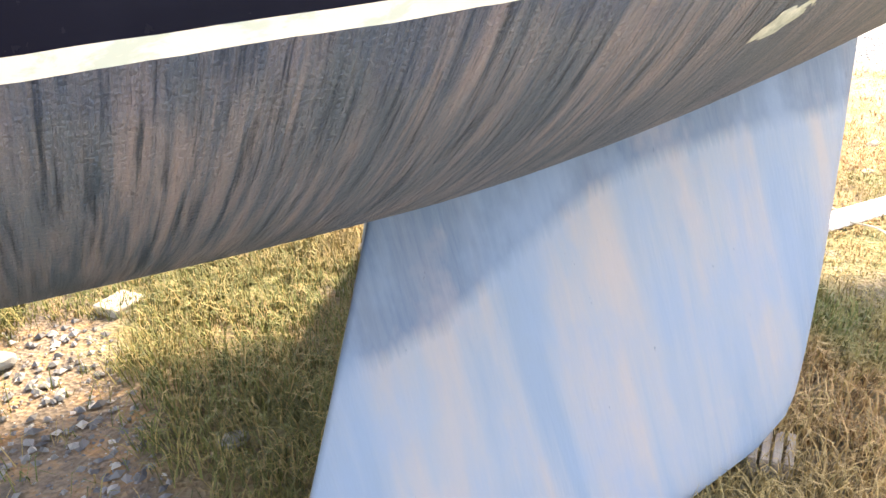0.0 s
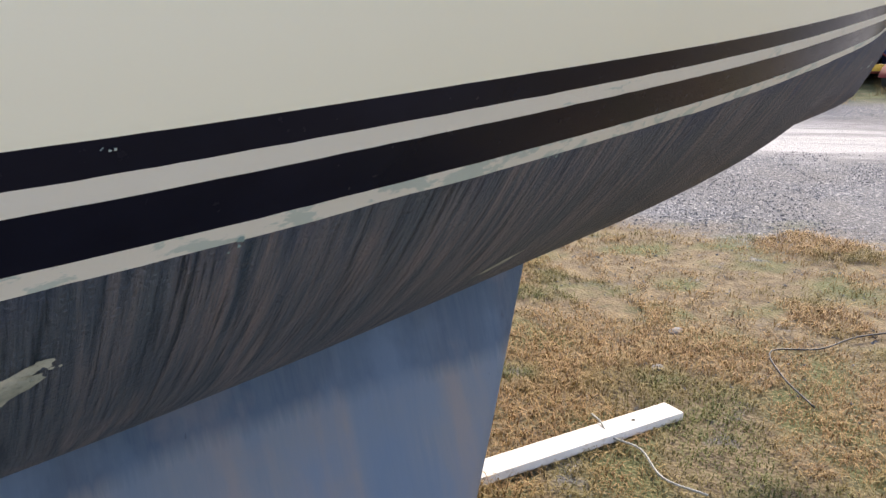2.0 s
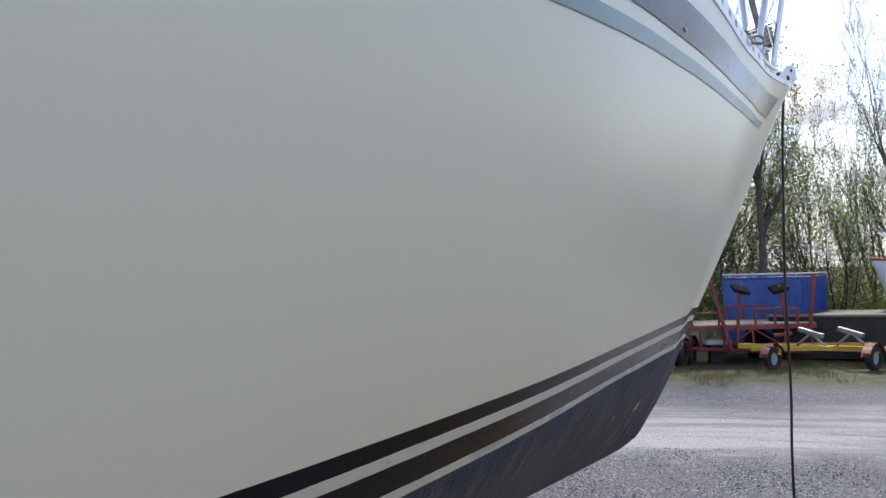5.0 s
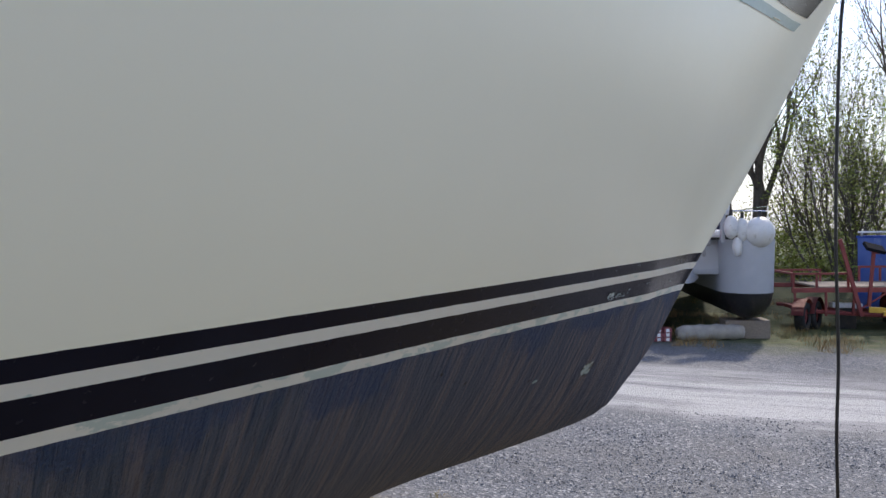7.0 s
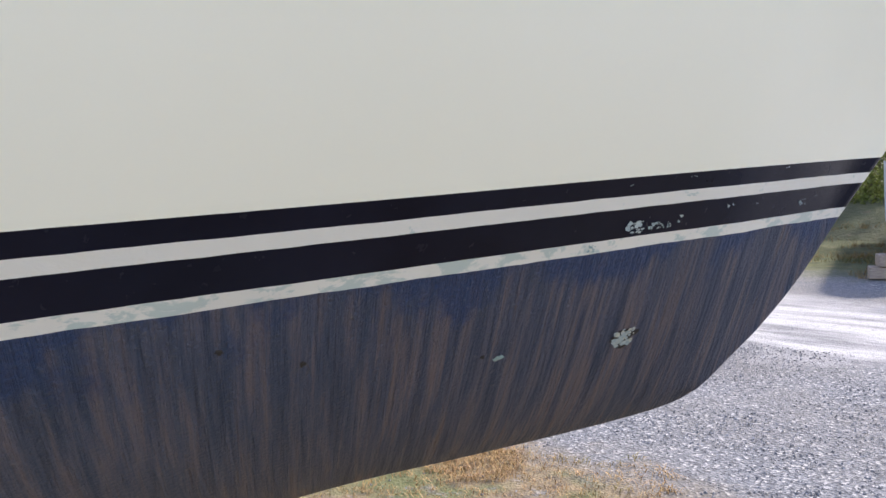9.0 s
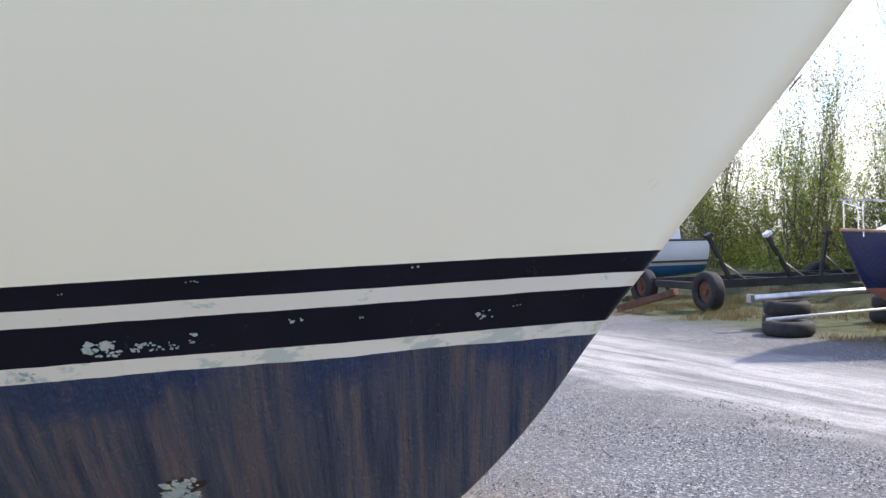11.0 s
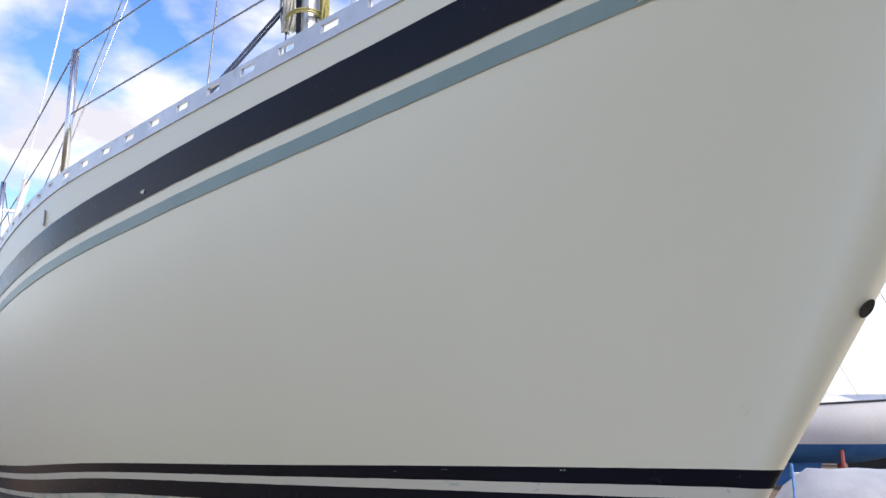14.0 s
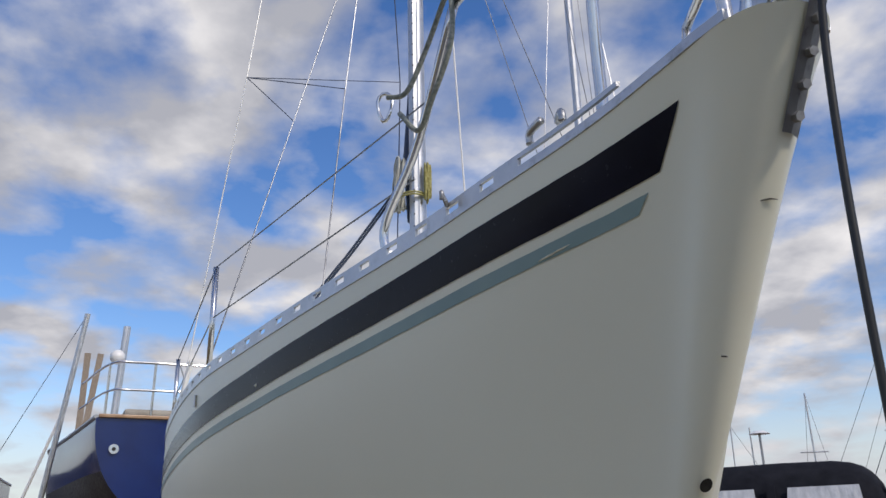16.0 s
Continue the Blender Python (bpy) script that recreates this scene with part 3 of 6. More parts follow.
def bilge_keel(sign):
    """A canted plate keel with a foil section; the leading edge sweeps aft and its lower corner is cut off."""
    bm = bmesh.new()
    le = spline((0.0, 0.16), (0.84, -0.405), (0.89, -0.45), (0.935, -0.52), (0.97, -0.66), (1.0, -0.88))
    rows = []
    for j in range(25):
        v = j / 24
        x0, x1 = le(v), (-1.49 - 0.50 * v if sign < 0 else -0.88 - 0.03 * v)
        zt = lambda x: 1.0 + 0.095 * (x - 0.13) + 0.035
        row_a, row_b = [], []
        for i in range(19):
            t = 0.5 - 0.5 * math.cos(math.pi * i / 18)
            x = x0 + (x1 - x0) * t
            z = zt(x) * (1 - v) + v * 0.045
            y = 0.525 + (1.0 - z) * 0.42
            half = 0.062 * math.sqrt(max(t, 0)) * (1 - t) ** 0.75 * 1.9 + 0.006
            if i in (0, 18):
                half = 0.004
            row_a.append((x, sign * (y + half * 0.93), z + half * 0.4))
            row_b.append((x, sign * (y - half * 0.93), z - half * 0.4))
        rows.append((row_a, row_b))
    add_grid(bm, [r[0] for r in rows], sign < 0)
    add_grid(bm, [r[1] for r in rows], sign > 0)
    add_grid(bm, [rows[-1][0], rows[-1][1]])
    add_grid(bm, [[r[0][0] for r in rows], [r[1][0] for r in rows]])
    add_grid(bm, [[r[0][-1] for r in rows], [r[1][-1] for r in rows]])
    bmesh.ops.remove_doubles(bm, verts=bm.verts, dist=0.0005)
    bmesh.ops.recalc_face_normals(bm, faces=bm.faces)
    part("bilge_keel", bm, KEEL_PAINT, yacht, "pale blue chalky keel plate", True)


bilge_keel(-1)
bilge_keel(1)


# ---- the yacht: fittings ----
def rail_point(x, up=0.0, out=0.0, sign=-1):
    return Vector((x, sign * (hull_y(x, SHEER(x) - 0.002) + out), SHEER(x) + up))


def toe_rail(sign):
    """A perforated alloy rail: a solid foot, a top strip and webs between the slots."""
    bm = bmesh.new()

    def strip(x0, x1, z0, z1, n):
        rows = []
        for out, lo, hi in ((0.004, z0, z1), (-0.004, z0, z1)):
            for z in ((lo, hi) if out > 0 else (hi, lo)):
                rows.append([rail_point(x0 + (x1 - x0) * i / n, z, out, sign) for i in range(n + 1)])
        rows.append(rows[0])
        add_grid(bm, rows, sign < 0)
        for i in (0, n):
            bm.faces.new([bm.verts.new(r[i]) for r in rows[:4]])

    strip(-3.4, 3.42, 0.0, 0.020, 110)
    strip(-3.4, 3.16, 0.039, 0.050, 110)
    x = 3.16
    k = 0
    while x > -3.3:
        gap = 2.784 - 0.13 * k
        strip(gap + 0.0, min(gap + 0.08, x), 0.02, 0.039, 2) if gap + 0.08 <= 3.16 else strip(gap, 3.16, 0.02, 0.039, 3)
        x = gap - 0.05
        k += 1
    part("toe_rail", bm, ALLOY, yacht, "perforated alloy toe rail")


toe_rail(-1)
toe_rail(1)


def stanchion(x, sign, height=0.47, lean=0.0):
    foot = rail_point(x, 0.03, -0.03, sign)
    top = foot + Vector((lean, sign * 0.0, height))
    post = part("stanchion", tube([foot, top], 0.0125, 10), STEEL, yacht, "", True)
    part("stanchion_base", box(foot + Vector((0, 0, 0.0)), (0.07, 0.022, 0.07), (0, 0, 0), 0.006), ALLOY, post)
    return foot, top


def lifelines(sign):
    feet, tops = [], []
    for x in (-2.4, -0.621, 0.948):
        f, t = stanchion(x, sign)
        feet.append(f)
        tops.append(t)
    end_hi = Vector((2.40, sign * 0.39, 2.99))
    end_lo = Vector((2.29, sign * 0.425, 2.78))
    part("lifeline", tube([*tops, end_hi], 0.003, 6), WIRE, yacht, "thin steel lifeline wire")
    part("lifeline", tube([*[f.lerp(t, 0.52) for f, t in zip(feet, tops)], end_lo], 0.003, 6), WIRE, yacht, "thin steel lifeline wire")


lifelines(-1)
lifelines(1)


def pulpit():
    for sign in (-1, 1):
        a = Vector((2.22, sign * 0.50, 2.57))
        aft = smooth_line([a, a + Vector((0.01, 0, 0.10)), (2.33, sign * 0.42, 2.88), (2.55, sign * 0.35, 3.20)], 6)
        part("pulpit_leg", tube(aft, 0.0135, 10), STEEL, yacht, "polished tube leaning forward", True)
        part("leg_base", box(a + Vector((0, 0, -0.03)), (0.085, 0.03, 0.06), (0, 0, 0), 0.008), ALLOY, yacht)
        b = Vector((3.05, sign * 0.16, 2.575))
        fore = smooth_line([b, b + Vector((0.004, 0, 0.06)), (3.075, sign * 0.17, 2.78), (3.16, sign * 0.20, 3.16)], 6)
        part("pulpit_leg", tube(fore, 0.0135, 10), STEEL, yacht, "", True)
        part("leg_base", box(b, (0.07, 0.03, 0.05), (0, 0, 0), 0.008), ALLOY, yacht)
        c = Vector((3.36, sign * 0.055, 2.575))
        part("pulpit_leg", tube(smooth_line([c, c + Vector((0.0, 0, 0.1)), (3.40, sign * 0.12, 3.16)], 6), 0.0125, 10), STEEL, yacht, "", True)
    top = smooth_line([(2.55, -0.35, 3.20), (3.16, -0.20, 3.17), (3.46, -0.10, 3.16), (3.52, 0, 3.16), (3.46, 0.10, 3.16), (3.16, 0.20, 3.17), (2.55, 0.35, 3.20)], 8)
    part("pulpit_rail", tube(top, 0.0135, 10), STEEL, yacht, "", True)


pulpit()


def stem_fittings():
    # stainless strap down the stem with four bolts
    strap = bmesh.new()
    rows = []
    for z in [2.405 + 0.185 * i / 8 for i in range(9)]:
        x = STEM_LINE(z)
        rows.append([(x + off, y, z) for y, off in ((0.014, 0.006), (0.034, 0.002), (0.056, -0.014))])
    add_grid(strap, rows)
    bmesh.ops.solidify(strap, geom=list(strap.faces), thickness=-0.003)
    plate = part("stem_plate", strap, GALV, yacht, "grey steel plate bolted to the stem")
    for z in (2.428, 2.470, 2.512, 2.554):
        x = STEM_LINE(z) + 0.003
        part("bolt", tube([(x - 0.006, 0.034, z), (x + 0.011, 0.035, z - 0.006)], 0.009, 6), GALV, plate)
    # bow roller cheeks
    for s in (-1, 1):
        bm = bmesh.new()
        ring = [(3.40, 2.56), (3.49, 2.60), (3.545, 2.61), (3.575, 2.64), (3.58, 2.675), (3.55, 2.70), (3.50, 2.69), (3.42, 2.62)]
        a = [bm.verts.new((x, s * 0.036 - 0.003, z)) for x, z in ring]
        b = [bm.verts.new((x, s * 0.036 + 0.003, z)) for x, z in ring]
        bm.faces.new(a)
        bm.faces.new(b[::-1])
        for i in range(len(ring)):
            bm.faces.new((a[i], a[(i + 1) % len(ring)], b[(i + 1) % len(ring)], b[i]))
        part("roller_cheek", bm, ALLOY, yacht, "pale alloy bow roller cheek")
    part("bow_roller", tube([(3.545, -0.033, 2.655), (3.545, 0.033, 2.655)], 0.024, 16), CABLE, yacht, "black rubber roller", True)
    for k, (x, z) in enumerate(((3.535, 2.672), (3.505, 2.635))):
        part("cheek_hole", tube([(x, -0.0402, z), (x, -0.0392, z)], 0.011 if k else 0.008, 10), DARK_HOLE, yacht)
    # furling drum on the forestay
    way = Vector((-0.393, 0, 0.92)).normalized()
    hub = Vector((3.44, 0, 2.62)) + way * 0.20
    drum = part("furling_drum", tube([hub - way * 0.05, hub - way * 0.044], 0.062, 20), CABLE, yacht, "black furling drum with a wire guard")
    part("drum_disc", tube([hub + way * 0.044, hub + way * 0.05], 0.062, 20), CABLE, drum)
    for k in range(4):
        turn = [hub + way * (-0.03 + 0.018 * k) + 0.046 * (Vector((0.92, 0, 0.393)) * math.cos(t) + Vector((0, 1, 0)) * math.sin(t)) for t in [i * math.pi / 9 for i in range(18)]]
        part("furling_line", tube(turn, 0.009, 6, True), CORD_WHITE, drum, "grey-green line wound on the drum", True)
    for k in range(6):
        a = k * math.pi / 3
        side = 0.068 * (Vector((0.92, 0, 0.393)) * math.cos(a) + Vector((0, 1, 0)) * math.sin(a))
        part("guard_wire", tube([hub - way * 0.055 + side, hub + way * 0.055 + side], 0.003, 6), STEEL, drum)
    part("furler_toggle", tube([(3.44, 0, 2.60), hub - way * 0.05], 0.012, 8), STEEL, yacht)
    part("furler_foil", tube([hub + way * 0.05, hub + way * 7.5], 0.013, 8), WIRE, yacht, "grey forestay foil")
    # drain hole near the stem
    z = 1.871
    rim = [Vector((STEM_LINE(z + 0.012 * math.sin(a)) + 0.0055 - 0.001 * math.cos(a) ** 2, 0.0 + 0.0125 * math.cos(a), z + 0.012 * math.sin(a))) for a in [k * math.pi / 8 for k in range(16)]]
    bm = bmesh.new()
    bm.faces.new([bm.verts.new(p) for p in rim])
    part("drain_hole", bm, DARK_HOLE, yacht, "dark round hole close to the stem")
    # open fairlead on the rail
    for x0, flip in ((2.90, 1), (3.00, -1)):
        p = rail_point(x0, 0.056, 0.0)
        pts = [p, p + Vector((0.0, 0, 0.014)), p + Vector((0.010 * flip, 0, 0.026)), p + Vector((0.055 * flip, 0.01, 0.030))]
        part("fairlead_horn", tube(smooth_line(pts, 5), 0.009, 8), ALLOY, yacht, "", True)
    # shackle on the rail
    p = Vector((2.624, -0.405, 2.555))
    loop = smooth_line([p + Vector((-0.02, 0.008, 0.012)), p + Vector((-0.022, 0.004, 0.03)), p + Vector((0.0, -0.008, 0.036)), p + Vector((0.022, -0.012, 0.028)), p + Vector((0.02, -0.012, 0.010))], 5)
    part("shackle", tube(loop, 0.0055, 8), GALV, yacht, "", True)
    part("shackle_pin", tube([p + Vector((-0.02, 0.01, 0.012)), p + Vector((0.02, -0.005, 0.012))], 0.006, 8), GALV, yacht)
    # small ventilator slot above the stripe
    v = Vector((0.90, -hull_y(0.9, 2.367) - 0.003, 2.367))
    part("hull_vent", box(v, (0.022, 0.006, 0.05), (0, 0, -20), 0.002), ALLOY, yacht)


stem_fittings()


def mast():
    """Alloy mast section with a track, coiled halyards and a sail cover end."""
    bm = bmesh.new()
    ring = [(0.072 * math.cos(a), 0.052 * math.sin(a)) for a in [k * math.pi / 10 for k in range(20)]]
    rows = [[(-0.2 + x, y, z) for x, y in ring + ring[:1]] for z in (2.45, 5, 8, 11.2)]
    add_grid(bm, rows)
    pole = part("mast", bm, ALLOY, yacht, "tall silver alloy mast", True)
    part("mast_track", box((-0.135, -0.022, 4.1), (0.014, 0.022, 2.6)), ALLOY, pole)
    for i in range(22):
        part("rivet", tube([(-0.128, -0.034, 3.6 + i * 0.08), (-0.126, -0.036, 3.6 + i * 0.08)], 0.005, 6), DARK_HOLE, pole)
    rnd = random.Random(5)
    for k in range(9):
        w, h = rnd.uniform(0.035, 0.055), rnd.uniform(0.13, 0.19)
        cx, cy = -0.27 + rnd.uniform(-0.02, 0.02), -0.082 - 0.006 * k
        a = [(cx + w * math.sin(t) + 0.012 * math.sin(2 * t + k), cy + 0.006 * math.sin(t * 3 + k), 3.90 - (0.15 - h) + h * math.cos(t)) for t in [i * math.pi / 12 for i in range(24)]]
        part("rope_coil", tube(a, 0.0065, 6, True), CORD_WHITE, yacht, "hank of pale flecked halyard rope", True)
    for k in range(5):
        h = rnd.uniform(0.09, 0.13)
        a = [(-0.105 + 0.022 * math.sin(t) + rnd.uniform(-0.003, 0.003), 0.03 + 0.008 * k, 3.89 + h * math.cos(t)) for t in [i * math.pi / 10 for i in range(20)]]
        part("rope_coil", tube(a, 0.0055, 6, True), CORD_YELLOW, yacht, "hank of yellow rope", True)
    for z in (3.80, 3.815):
        a = [(-0.22 + 0.125 * math.cos(t), -0.03 + 0.095 * math.sin(t), z) for t in [i * 2 * math.pi / 18 for i in range(18)]]
        part("lashing", tube(a, 0.006, 6, True), CORD_YELLOW, yacht)
    part("sail_cover", tube([(-0.31, -0.02, 3.7), (-0.34, -0.02, 4.15), (-0.29, -0.01, 4.8)], [0.03, 0.05, 0.02], 8), CORD_BLUE, yacht, "grey-blue sail cover end", True)
    for dy in (0, 0.02):
        part("rope_tail", tube(smooth_line([(-0.32, -0.10 + dy, 3.95), (-0.50, -0.36 + dy, 3.6), (-0.75, -0.72 + dy, 3.1), (-1.0, -0.9 + dy, 2.4)], 6), 0.008, 6), CORD_BLUE, yacht, "dark blue rope")


mast()


def rigging():
    def wire(pts, r=0.0028, material=WIRE, name="shroud"):
        part(name, tube(pts, r, 6), material, yacht)

    # cap shroud with a white sleeve at its foot
    foot = rail_point(0.10, 0.0, -0.02)
    wire([foot, (0.19, -1.05, 4.34), (-0.1, -0.75, 7.6), (-0.2, -0.05, 10.8)], 0.0035, WHITE_TUBE)
    wire([foot, foot + Vector((0.018, 0.05, 0.30))], 0.014, WHITE_TUBE, "shroud_sleeve")
    wire([(0.55, -1.14, 2.50), (-0.18, -0.06, 7.0)], 0.0028)
    wire([(-0.45, -1.30, 2.45), (-0.22, -0.06, 7.0)], 0.0028)
    wire([rail_point(0.10, 0, -0.02, 1), (-0.1, 0.75, 7.6), (-0.2, 0.05, 10.8)], 0.003)
    wire([rail_point(0.55, 0, -0.02, 1), (-0.2, 0.06, 7.0)], 0.0028)
    wire([rail_point(-0.45, 0, -0.02, 1), (-0.2, 0.06, 7.0)], 0.0028)
    wire([(3.44, 0, 2.60), (-0.15, 0, 11.0)], 0.004)
    # halyards led away from the mast, tied back with a thin line
    kink = Vector((0.10, -0.48, 4.37))
    wire(smooth_line([(0.62, -0.62, 2.78), kink, (-0.05, -0.30, 6.4), (-0.18, -0.1, 9.6)], 5), 0.004, WIRE, "halyard")
    wire([(0.19, -1.05, 4.34), kink], 0.003, CORD_BLUE, "flag_line")
    wire([(0.19, -1.05, 4.34), (-0.25, -0.10, 4.66)], 0.0025, CORD_BLUE, "flag_line")
    wire([(0.19, -1.05, 4.34), (0.05, -0.78, 4.16)], 0.0025, CORD_BLUE, "flag_line")
    wire([(-0.25, -0.10, 4.66), (-0.33, -0.25, 7.8)], 0.004, CORD_BLUE, "halyard")
    wire([(-0.25, -0.10, 4.66), (-0.30, -0.12, 3.3)], 0.004, CORD_BLUE, "halyard")
    wire([(0.0, 0.30, 2.6), (-0.16, 0.08, 9.0)], 0.006, WHITE_TUBE, "halyard")
    # heavy rope looped over the pulpit with a steel snap link
    rope = smooth_line([(2.26, -0.50, 3.06), (2.32, -0.45, 3.05), (2.40, -0.40, 3.16), (2.52, -0.37, 3.24), (2.56, -0.36, 3.22), (2.585, -0.37, 3.05), (2.50, -0.41, 2.92), (2.40, -0.43, 2.88), (2.31, -0.47, 2.98)], 6)
    part("mooring_rope", tube(rope, 0.0078, 8), CORD_GREEN, yacht, "thick grey-green rope looped over the pulpit", True)
    link = [Vector((2.235 + 0.012 * math.cos(t), -0.505 + 0.020 * math.cos(t) * (1 + 0.35 * math.sin(t)), 3.04 + 0.048 * math.sin(t))) for t in [i * math.pi / 7 for i in range(14)]]
    part("snap_link", tube(link, 0.006, 8, True), STEEL, yacht, "steel snap link on the lifeline", True)


rigging()


def hull_patch(name, x, z, length, height, material, label, seed, slant=0.0, lift=0.0015):
    """A ragged flake lying on the starboard side of the hull."""
    rnd = random.Random(seed)
    bm = bmesh.new()
    n = 34
    ring, inner = [], []
    for k in range(n):
        a = 2 * math.pi * k / n
        r = 0.82 + 0.55 * noise.noise((1.6 * math.cos(a) + seed * 3.1, 1.6 * math.sin(a), seed * 1.7)) + rnd.uniform(-0.09, 0.09)
        for f, out in ((1.0, ring), (0.5, inner)):
            dx, dz = f * r * math.cos(a) * length / 2, f * r * math.sin(a) * height / 2
            px, pz = x + dx - slant * dz, z + dz + slant * dx
            out.append(bm.verts.new((px, -hull_y(px, pz) - lift * (1.0 if f == 1 else 1.6), pz)))
    for k in range(n):
        bm.faces.new((ring[k], ring[(k + 1) % n], inner[(k + 1) % n], inner[k]))
    bm.faces.new(inner)
    bmesh.ops.recalc_face_normals(bm, faces=bm.faces)
    return part(name, bm, material, yacht, label)


def chip_cluster(name, x, z, length, height, count, material, label, seed, slant=0.0):
    """Many small ragged flakes scattered over one chipped spot."""
    rnd = random.Random(seed)
    bm = bmesh.new()
    for _ in range(count):
        cx, cz = x + rnd.uniform(-0.5, 0.5) * length, z + rnd.uniform(-0.5, 0.5) * height
        cz += slant * (cx - x)
        size = (0.0005 + rnd.uniform(0.03, 0.10) * height) * (1.8 if rnd.random() < 0.2 else 1)
        n = rnd.randint(6, 10)
        ring = []
        for k in range(n):
            a = 2 * math.pi * k / n
            r = size * rnd.uniform(0.55, 1.25)
            px, pz = cx + 1.4 * r * math.cos(a), cz + r * math.sin(a)
            ring.append(bm.verts.new((px, -hull_y(px, pz) - 0.0018 - 0.0006 * rnd.random(), pz)))
        bm.faces.new(ring[::-1])
    return part(name, bm, material, yacht, label)


hull_patch("filler_patch", -1.085, 1.279, 0.125, 0.046, FILLER, "pale greenish filler patch in the bottom paint", 3, 0.32)
chip_cluster("filler_patch", -1.06, 1.290, 0.09, 0.035, 18, FILLER, "crumbling edge of the filler patch", 31, 0.32)
hull_patch("filler_patch", -0.255, 1.178, 0.105, 0.017, FILLER, "narrow cracked filler streak", 4, 0.35)
chip_cluster("filler_patch", -0.24, 1.183, 0.10, 0.016, 12, FILLER, "flakes along the cracked filler", 32, 0.35)
hull_patch("bare_patch", 2.173, 1.357, 0.062, 0.046, DARK_HOLE, "dark cracked rim round a chipped patch", 6, 0.1, 0.0012)
chip_cluster("bare_patch", 2.173, 1.358, 0.040, 0.032, 48, PRIMER, "chipped patch showing blue-grey primer", 5, 0.1)
chip_cluster("bare_patch", 2.176, 1.360, 0.036, 0.028, 22, FILLER, "pale filler left in the chipped patch", 7, 0.1)
for x, z, l, h, n in ((2.147, 1.556, 0.030, 0.018, 26), (2.151, 1.550, 0.036, 0.007, 12), (2.200, 1.556, 0.050, 0.010, 34), (2.238, 1.563, 0.007, 0.012, 6), (2.349, 1.578, 0.014, 0.006, 7), (2.42, 1.579, 0.010, 0.005, 4), (2.562, 1.571, 0.018, 0.013, 10), (2.60, 1.580, 0.02, 0.004, 3), (2.487, 1.637, 0.012, 0.003, 4), (2.253, 1.630, 0.014, 0.003, 4), (2.13, 1.622, 0.010, 0.003, 3), (-0.97, 1.518, 0.016, 0.004, 4), (0.62, 1.560, 0.012, 0.004, 3)):
    chip_cluster("paint_chip", x, z, l, h, n, PRIMER, "small flakes chipped out of the painted stripe", int(x * 1000) + n)
for x, z, l, h, n in ((2.07, 1.531, 0.018, 0.014, 8), (0.35, 1.470, 0.03, 0.008, 6), (-0.35, 1.415, 0.04, 0.012, 8), (-0.85, 1.395, 0.03, 0.014, 8)):
    chip_cluster("paint_chip", x, z, l, h, n, TEAL, "greenish undercoat showing through the white line", int(x * 700) + n)
hull_patch("green_patch", 1.93, 1.362, 0.026, 0.010, TEAL, "small green undercoat patch in the bottom paint", 8, 0.2)
hull_patch("paint_chip", 1.541, 2.316, 0.022, 0.012, GELCOAT, "white nick in the stripe edge", 41, 0, 0.0045)
for x, z, l in ((2.868, 2.348, 0.075), (2.905, 2.352, 0.05)):
    hull_patch("stripe_scratch", x, z, l, 0.004, GELCOAT, "thin white scratch in the teal stripe", 42 + int(l * 100), 0.10, 0.0042)
for i, (x, z) in enumerate(((1.635, 1.413), (1.54, 1.45), (1.9, 1.369))):
    hull_patch("paint_pit", x, z, 0.010, 0.009, DARK_HOLE, "small dark pit in the bottom paint", 50 + i)
for i, (x, z, l, h) in enumerate(((2.79, 1.735, 0.020, 0.0012), (2.785, 1.742, 0.012, 0.0008))):
    hull_patch("scuff", x, z, l, h, SCUFF, "faint grey scuff on the topside", 60 + i, 0.9, 0.0006)
part("scuff", tube([(STEM_LINE(2.08) + 0.001, -0.018, 2.08), (STEM_LINE(2.08) + 0.002, -0.008, 2.079)], 0.0016, 5), DARK_HOLE, yacht, "small dark mark near the stem")
part("scratch", tube([(STEM_LINE(2.312) - 0.001, 0.002, 2.312), (STEM_LINE(2.315) + 0.0005, 0.018, 2.315), (STEM_LINE(2.316) - 0.003, 0.035, 2.316)], [0.0008, 0.0016, 0.0006], 5), DARK_HOLE, yacht, "thin scratch across the stem")


# ---- the black cable from the bow ----
def bow_cable():
    line = [(3.548, 0.0, 2.64), (3.515, 0.0, 2.45), (3.496, 0.0, 2.15), (3.488, 0.004, 1.7), (3.502, 0.005, 1.25), (3.490, 0.005, 0.95), (3.508, 0.01, 0.55), (3.49, 0.0, 0.22), (3.44, -0.05, 0.07), (3.2, -0.12, 0.025), (2.9, -0.13, 0.022), (2.6, -0.05, 0.03), (2.35, -0.02, 0.022), (2.15, 0.10, 0.022), (1.95, -0.1, 0.022), (1.80, -0.35, 0.022)]
    run = smooth_line(line, 6)
    ob = part("power_cable", tube(run, [0.0062 if q.z > 0.08 else 0.0042 for q in run], 8), CABLE, None, "", True)
    tagged(ob, "black rubber cable hanging from the bow roller onto grass", "cable")


bow_cable()


